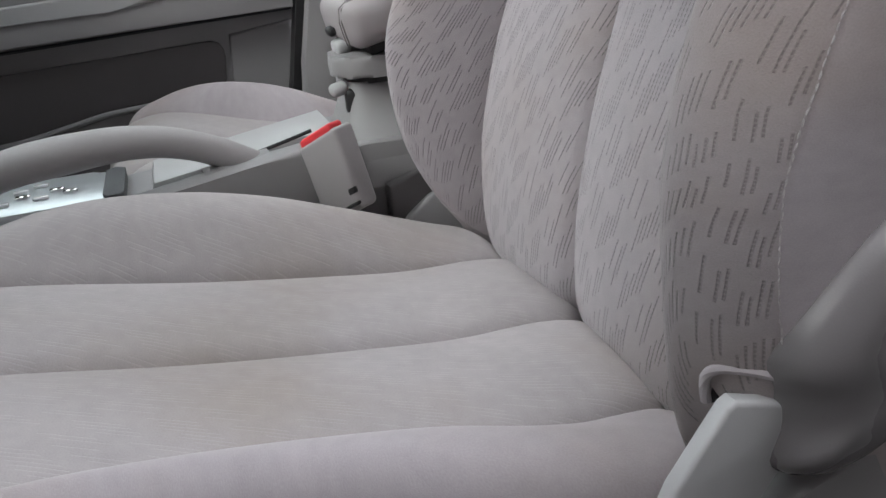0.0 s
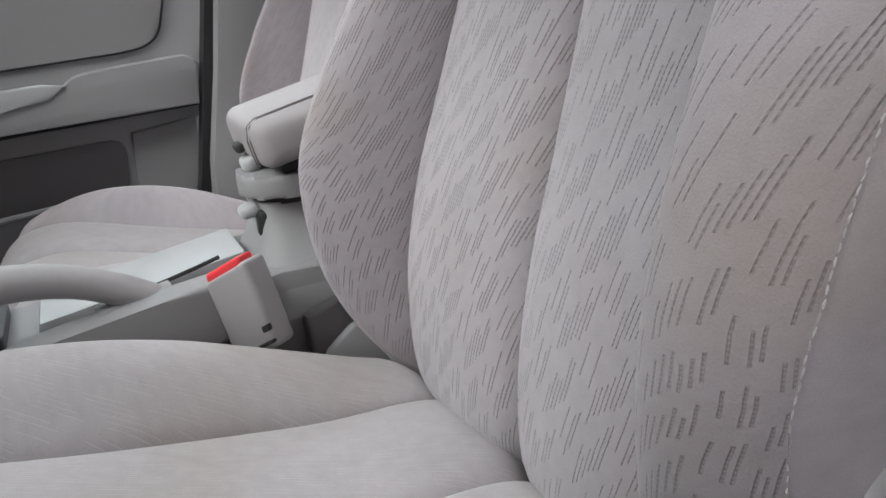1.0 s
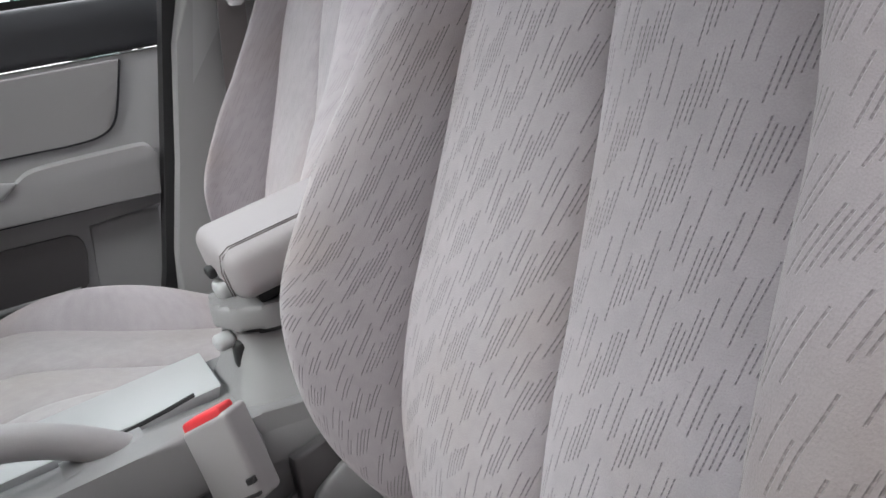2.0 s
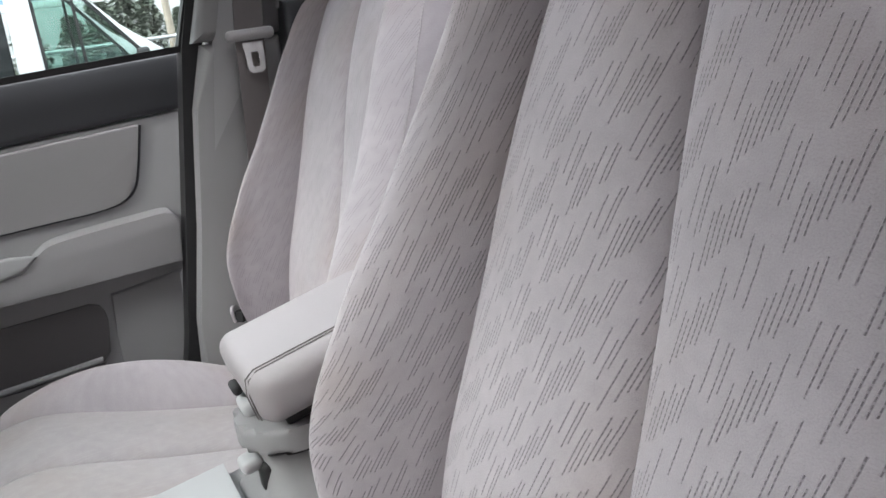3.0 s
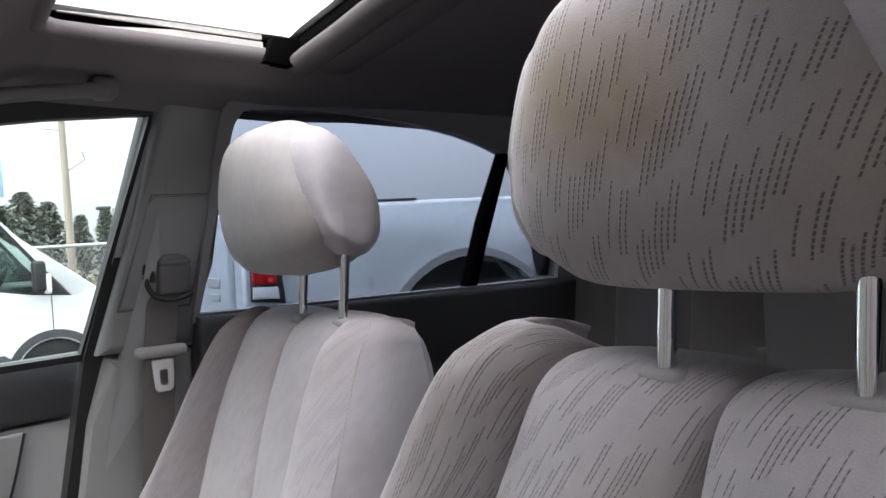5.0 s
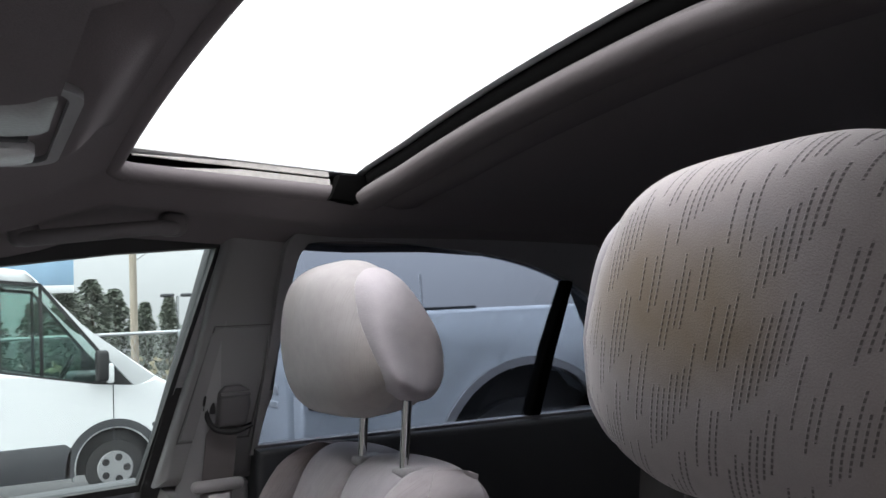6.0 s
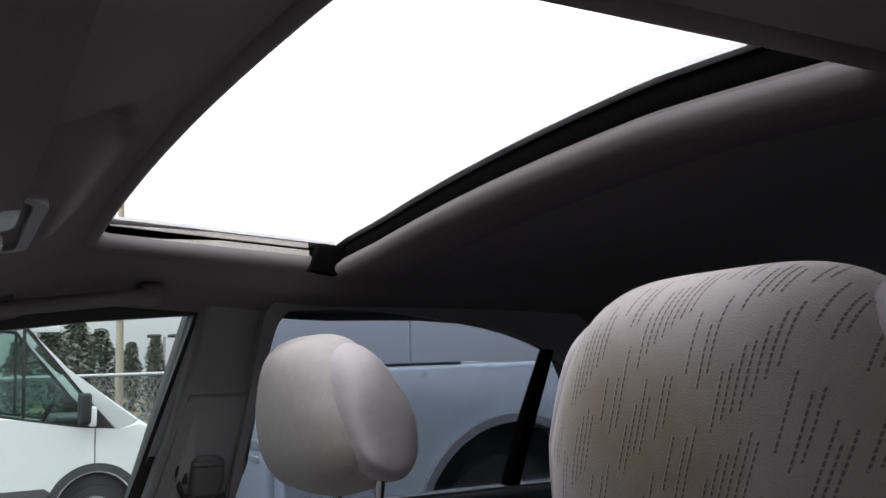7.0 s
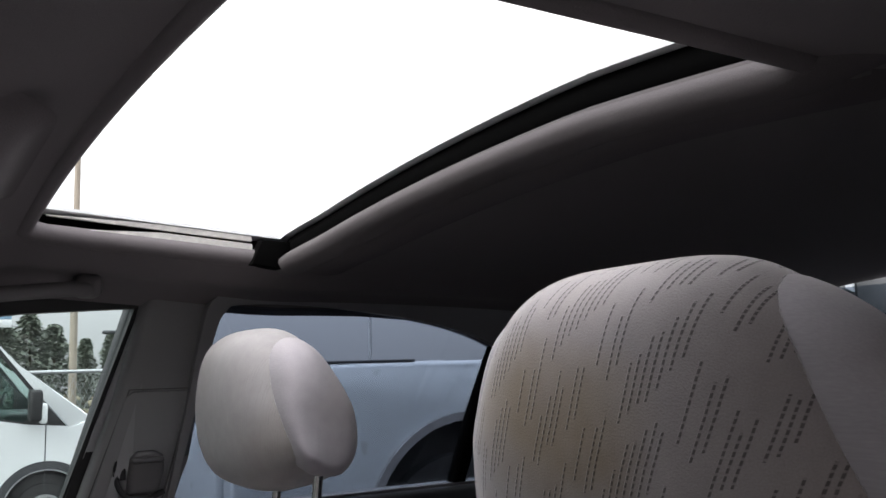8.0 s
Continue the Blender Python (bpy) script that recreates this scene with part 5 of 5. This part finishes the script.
def van():
    y, gz = 12.5, ground_z(12.5)
    t = thing("delivery_van", "white delivery van with black lower cladding", "van", (0.2, 13.5, gz))
    arch = arc_pts(1.96, -0.40, 0.53, 200, -20, 20)
    low = [(-3.4, -0.46), (1.46, -0.46)] + arch + [(2.46, -0.46), (3.15, -0.46), (3.25, -0.05), (3.12, 0.32), (2.49, 0.725), (2.268, 0.56), (1.742, 0.66), (1.108, 0.78), (0.63, 0.89), (-3.4, 0.90)]
    part("lower_body", prism(low, "y", y, y + 1.95, 0.05, 4), M_WHITE, t)
    part("cladding", prism([(-3.4, -0.50), (1.42, -0.50), (1.45, -0.14), (1.36, -0.07), (-3.4, -0.07)], "y", y - 0.03, y + 0.02, 0.02, 2), M_DARK, t, "black lower cladding")
    part("cargo_body", prism([(-3.4, 0.88), (-3.4, 2.30), (-0.55, 2.30), (-0.55, 0.88)], "y", y + 0.03, y + 1.92, 0.06, 4), M_WHITE, t)
    part("roof", prism([(-0.6, 2.08), (-0.6, 2.31), (0.40, 2.24), (0.93, 2.17), (1.10, 2.00), (0.98, 2.02), (0.60, 2.05)], "y", y + 0.10, y + 1.85, 0.05, 4), M_WHITE, t)
    for yy in (y + 0.02, y + 1.83):
        part("windscreen_pillar", prism([(0.90, 2.17), (1.04, 2.02), (1.784, 1.108), (2.27, 0.55), (2.49, 0.725), (1.617, 1.412), (1.08, 2.00)], "y", yy, yy + 0.10, 0.02, 2), M_WHITE, t)
        part("door_pillar", prism([(0.28, 0.86), (0.33, 2.12), (0.62, 2.12), (0.62, 0.86)], "y", yy, yy + 0.10, 0.03, 3), M_WHITE, t)
        part("window_bar", prism([(1.085, 0.76), (1.125, 0.76), (1.115, 1.97), (1.075, 1.97)], "y", yy + 0.02, yy + 0.06, 0.005, 2), M_BLACK, t)
        part("window_seal", ring_prism([(0.60, 0.88), (1.10, 0.77), (1.745, 0.65), (1.80, 0.70), (1.80, 1.10), (1.10, 1.995), (0.60, 2.05)],
                                       [(0.64, 0.91), (1.10, 0.81), (1.70, 0.695), (1.75, 0.73), (1.75, 1.09), (1.08, 1.95), (0.64, 2.0)], "y", yy - 0.005, yy + 0.04), M_BLACK, t)
        gl = part("door_glass", prism([(0.62, 0.89), (1.10, 0.79), (1.74, 0.67), (1.78, 1.10), (1.09, 1.975), (0.62, 2.03)], "y", yy + 0.03, yy + 0.035, 0), M_VANCLEAR, t, "greenish door glass", False)
        part("corner_fillet", prism([(1.745, 0.665), (2.25, 0.56), (1.80, 1.08)], "y", yy - 0.004, yy + 0.03, 0.005, 2), M_BLACK, t, "black mirror corner")
        part("rear_glass", prism([(-0.50, 0.95), (-0.50, 2.02), (0.26, 2.02), (0.24, 0.95)], "y", yy - 0.002, yy + 0.03, 0.02, 2), M_VANGLASS, t, "dark side glass")
    m = part("mirror", box((0.16, 0.22, 0.40), (1.80, y - 0.16, 0.90), 0.05, 4), M_BLACK, t, "black door mirror")
    part("mirror_cap", box((0.10, 0.16, 0.26), (1.89, y - 0.17, 0.80), 0.04, 4), M_WHITE, m, "white mirror cap")
    part("dashboard", box((0.55, 1.7, 0.28), (1.75, y + 0.98, 0.66), 0.08, 3), M_DARK, t, "dark dashboard")
    part("steering_wheel", tube([(1.42 + 0.10 * math.sin(a), y + 0.50 + 0.19 * math.cos(a), 0.86 + 0.17 * math.sin(a)) for a in lin(0, 2 * math.pi * 23 / 24, 24)], 0.018, 8, closed=True), M_BLACK, t, "black steering wheel")
    for yy in (y + 0.45, y + 1.4):
        part("seat_back", box((0.16, 0.46, 0.75), (0.52, yy, 1.05), 0.06, 3), M_DARK, t, "dark seat back")
    part("door_handle", box((0.26, 0.05, 0.05), (0.40, y - 0.02, 0.42), 0.015, 3), M_BLACK, t, "black door handle")
    ao, ai = arc_pts(1.96, -0.40, 0.60, 190, -10, 20), arc_pts(1.96, -0.40, 0.50, 190, -10, 20)
    bm = bmesh.new()
    rows = [[bm.verts.new((a, c, b)) for a, b in o] for o, c in ((ao, y), (ao, y - 0.03), (ai, y - 0.03), (ai, y + 0.05))]
    for p, q in zip(rows, rows[1:]):
        for k in range(20):
            bm.faces.new((p[k], p[k + 1], q[k + 1], q[k]))
    part("arch_cladding", bm, M_DARK, t, "black wheel arch cladding")
    part("door_gap", box((0.012, 0.006, 0.95), (1.95, y - 0.001, 0.30), 0), M_DARK, t)
    wheel(t, 1.96, y + 0.02, -0.44, 0.36)
    wheel(t, -1.9, y + 0.02, -0.44, 0.36)
    part("wheel_well", box((1.05, 0.5, 0.55), (1.96, y + 0.33, -0.22), 0.05), M_BLACK, t)
    part("headlamp", prism([(2.75, 0.28), (3.14, 0.10), (3.16, 0.28), (2.72, 0.52)], "y", y - 0.01, y + 0.10, 0.02, 2), M_LENS, t, "clear headlamp")
    return t


van()


# ---- fence, poles, trees ----
def fence():
    y, gz = 24.0, ground_z(24.0)
    f = thing("chain_link_fence", "galvanised chain-link fence along the lot", "fence", (3, y, gz))
    for x in lin(-9, 15, 9):
        part("post", tube([(x, y, gz), (x, y, 1.36)], 0.04, 8), M_STEEL, f)
    for x0, x1 in ((-9, 3), (3, 15)):
        part("top_rail", tube([(x0, y, 1.33), (x1, y, 1.33)], 0.045, 8), M_STEEL, f)
    bm = bmesh.new()
    step = 0.16
    h = 1.33 - gz
    for k in range(int(24 / step)):
        x = -9 + k * step
        for s in (1, -1):
            d = h * 0.5
            a, b = (x, y, gz), (x + s * d, y, 1.33)
            vs2 = [bm.verts.new(p) for p in ((a[0] - 0.004, y, gz), (a[0] + 0.004, y, gz), (b[0] + 0.004, y, 1.33), (b[0] - 0.004, y, 1.33))]
            bm.faces.new(vs2)
    part("mesh_wires", bm, M_STEEL, f, "crossed wire mesh", False)
    return f


fence()
scrub = thing("scrub", "dry brown scrub behind the fence", "scrub", (3, 27, ground_z(27)), kind="stuff")
rng = random.Random(4)
bm = bmesh.new()
for k in range(2600):
    x, yy = rng.uniform(-8, 16), rng.uniform(24.6, 31)
    z = ground_z(min(yy, 30)) + rng.random() ** 1.3 * 2.4
    r = rng.uniform(0.06, 0.22)
    d = Vector((rng.uniform(-1, 1), rng.uniform(-1, 1), rng.uniform(-1, 1))).normalized()
    e = d.orthogonal().normalized()
    p = Vector((x, yy, z))
    bm.faces.new([bm.verts.new(p + v) for v in (d * r, e * r * 0.6, -d * r, -e * r * 0.6)])
part("brush", bm, M_SCRUB, scrub, "", False)


def pole():
    y, gz = 24.3, ground_z(24.0)
    p = thing("utility_pole", "weathered wooden utility pole behind the fence", "utility pole", (4.08, y, gz))
    part("shaft", tube([(4.08, y, gz), (4.06, y, 4.0), (4.06, y, 9.0)], [0.11, 0.09, 0.07], 10), M_WOODPOLE, p)
    part("lamp_arm", tube(spline([(4.06, y, 3.2), (4.35, y, 3.42), (4.55, y, 3.55), (4.50, y, 3.75)], 12), 0.025, 6), M_STEEL, p)
    part("crossarm", tube([(3.55, y, 4.35), (4.06, y, 4.30)], 0.02, 6), M_STEEL, p)
    return p


pole()

far_pole = thing("utility_pole", "thin grey pole far beyond the lot", "utility pole", (30.7, 60, ground_z(30)))
part("shaft", tube([(30.7, 60, ground_z(30)), (30.7, 60, 4.9)], [0.16, 0.12], 8), M_STEEL, far_pole)


def lamp_post():
    x, y = 10.4, 50.0
    gz = ground_z(30.0)
    p = thing("street_lamp", "twin-headed grey parking lot lamp", "street lamp", (x, y, gz))
    part("shaft", tube([(x, y, gz), (x, y, 3.38)], 0.08, 8), M_STEEL, p)
    for s in (-1, 1):
        part("lamp_head", box((0.75, 0.4, 0.2), (x + s * 0.55, y, 3.42), 0.08, 3), M_DARK, p, "dark lamp head")
    return p


lamp_post()


def conifer(x, y, h, w, seed, label):
    rng2 = random.Random(seed)
    gz = ground_z(30.0)
    t = thing("conifer", label, "tree", (x, y, gz), group="far conifers")
    part("trunk", tube([(x, y, gz), (x + 0.05, y, gz + h)], [w * 0.06, w * 0.01], 7), M_BARK, t)
    pts, faces = [], []
    for k in range(3800):
        f = rng2.random() ** 0.7
        ang = rng2.uniform(0, 2 * math.pi)
        lim = w * 0.5 * min(1.0, 2.4 * f + 0.5) * (1 - f) ** 0.45 * (0.75 + 0.35 * math.sin(ang * 3 + f * 19 + seed)) + 0.12
        rr = lim * rng2.random() ** 0.45
        p = Vector((x + rr * math.cos(ang), y + rr * math.sin(ang), gz + h * (0.12 + 0.90 * f) - 0.25 * rr))
        s = rng2.uniform(0.06, 0.18) * (0.6 + 0.25 * w / 2)
        d = Vector((math.cos(ang), math.sin(ang), rng2.uniform(-0.7, 0.3))).normalized()
        e = d.cross(Vector((rng2.uniform(-1, 1), rng2.uniform(-1, 1), 1))).normalized()
        i = len(pts)
        pts += [tuple(p - d * s), tuple(p + e * s * 0.5), tuple(p + d * s), tuple(p - e * s * 0.5)]
        faces.append((i, i + 1, i + 2, i + 3))
    me = bpy.data.meshes.new("crown")
    me.from_pydata(pts, [], faces)
    me.materials.append(M_LEAF)
    link("crown", me, t)
    return t


for k, (x, y, h, w) in enumerate(((3.6, 38, 6.3, 3.0), (4.8, 40, 6.9, 3.2), (6.0, 42, 6.4, 2.8), (8.3, 48, 5.8, 1.9), (9.9, 50, 6.3, 2.0), (2.6, 40, 5.6, 2.4), (12.8, 55, 5.6, 2.4),
                                 (0.8, 36, 5.2, 2.6), (-2, 38, 5.6, 3), (-5, 40, 6, 3))):
    conifer(x, y, 3.3 + (h - 3.3) * 0.66, w * 0.85, 11 + k, "dark green conifer beyond the fence")

sign = thing("billboard", "pale blue billboard on posts beyond the fence", "billboard", (0.4, 32, ground_z(30)))
part("panel", box((4.6, 0.12, 1.25), (1.05, 32.0, 3.72), 0.02), M_SIGN, sign)
part("lower_strip", box((4.6, 0.13, 0.26), (1.05, 32.0, 2.95), 0.02), M_WHITE, sign, "white strip below the panel")
for x in (-2.6, 0.9):
    part("post", tube([(x, 32.1, ground_z(30)), (x, 32.1, 3.4)], 0.08, 8), M_STEEL, sign)
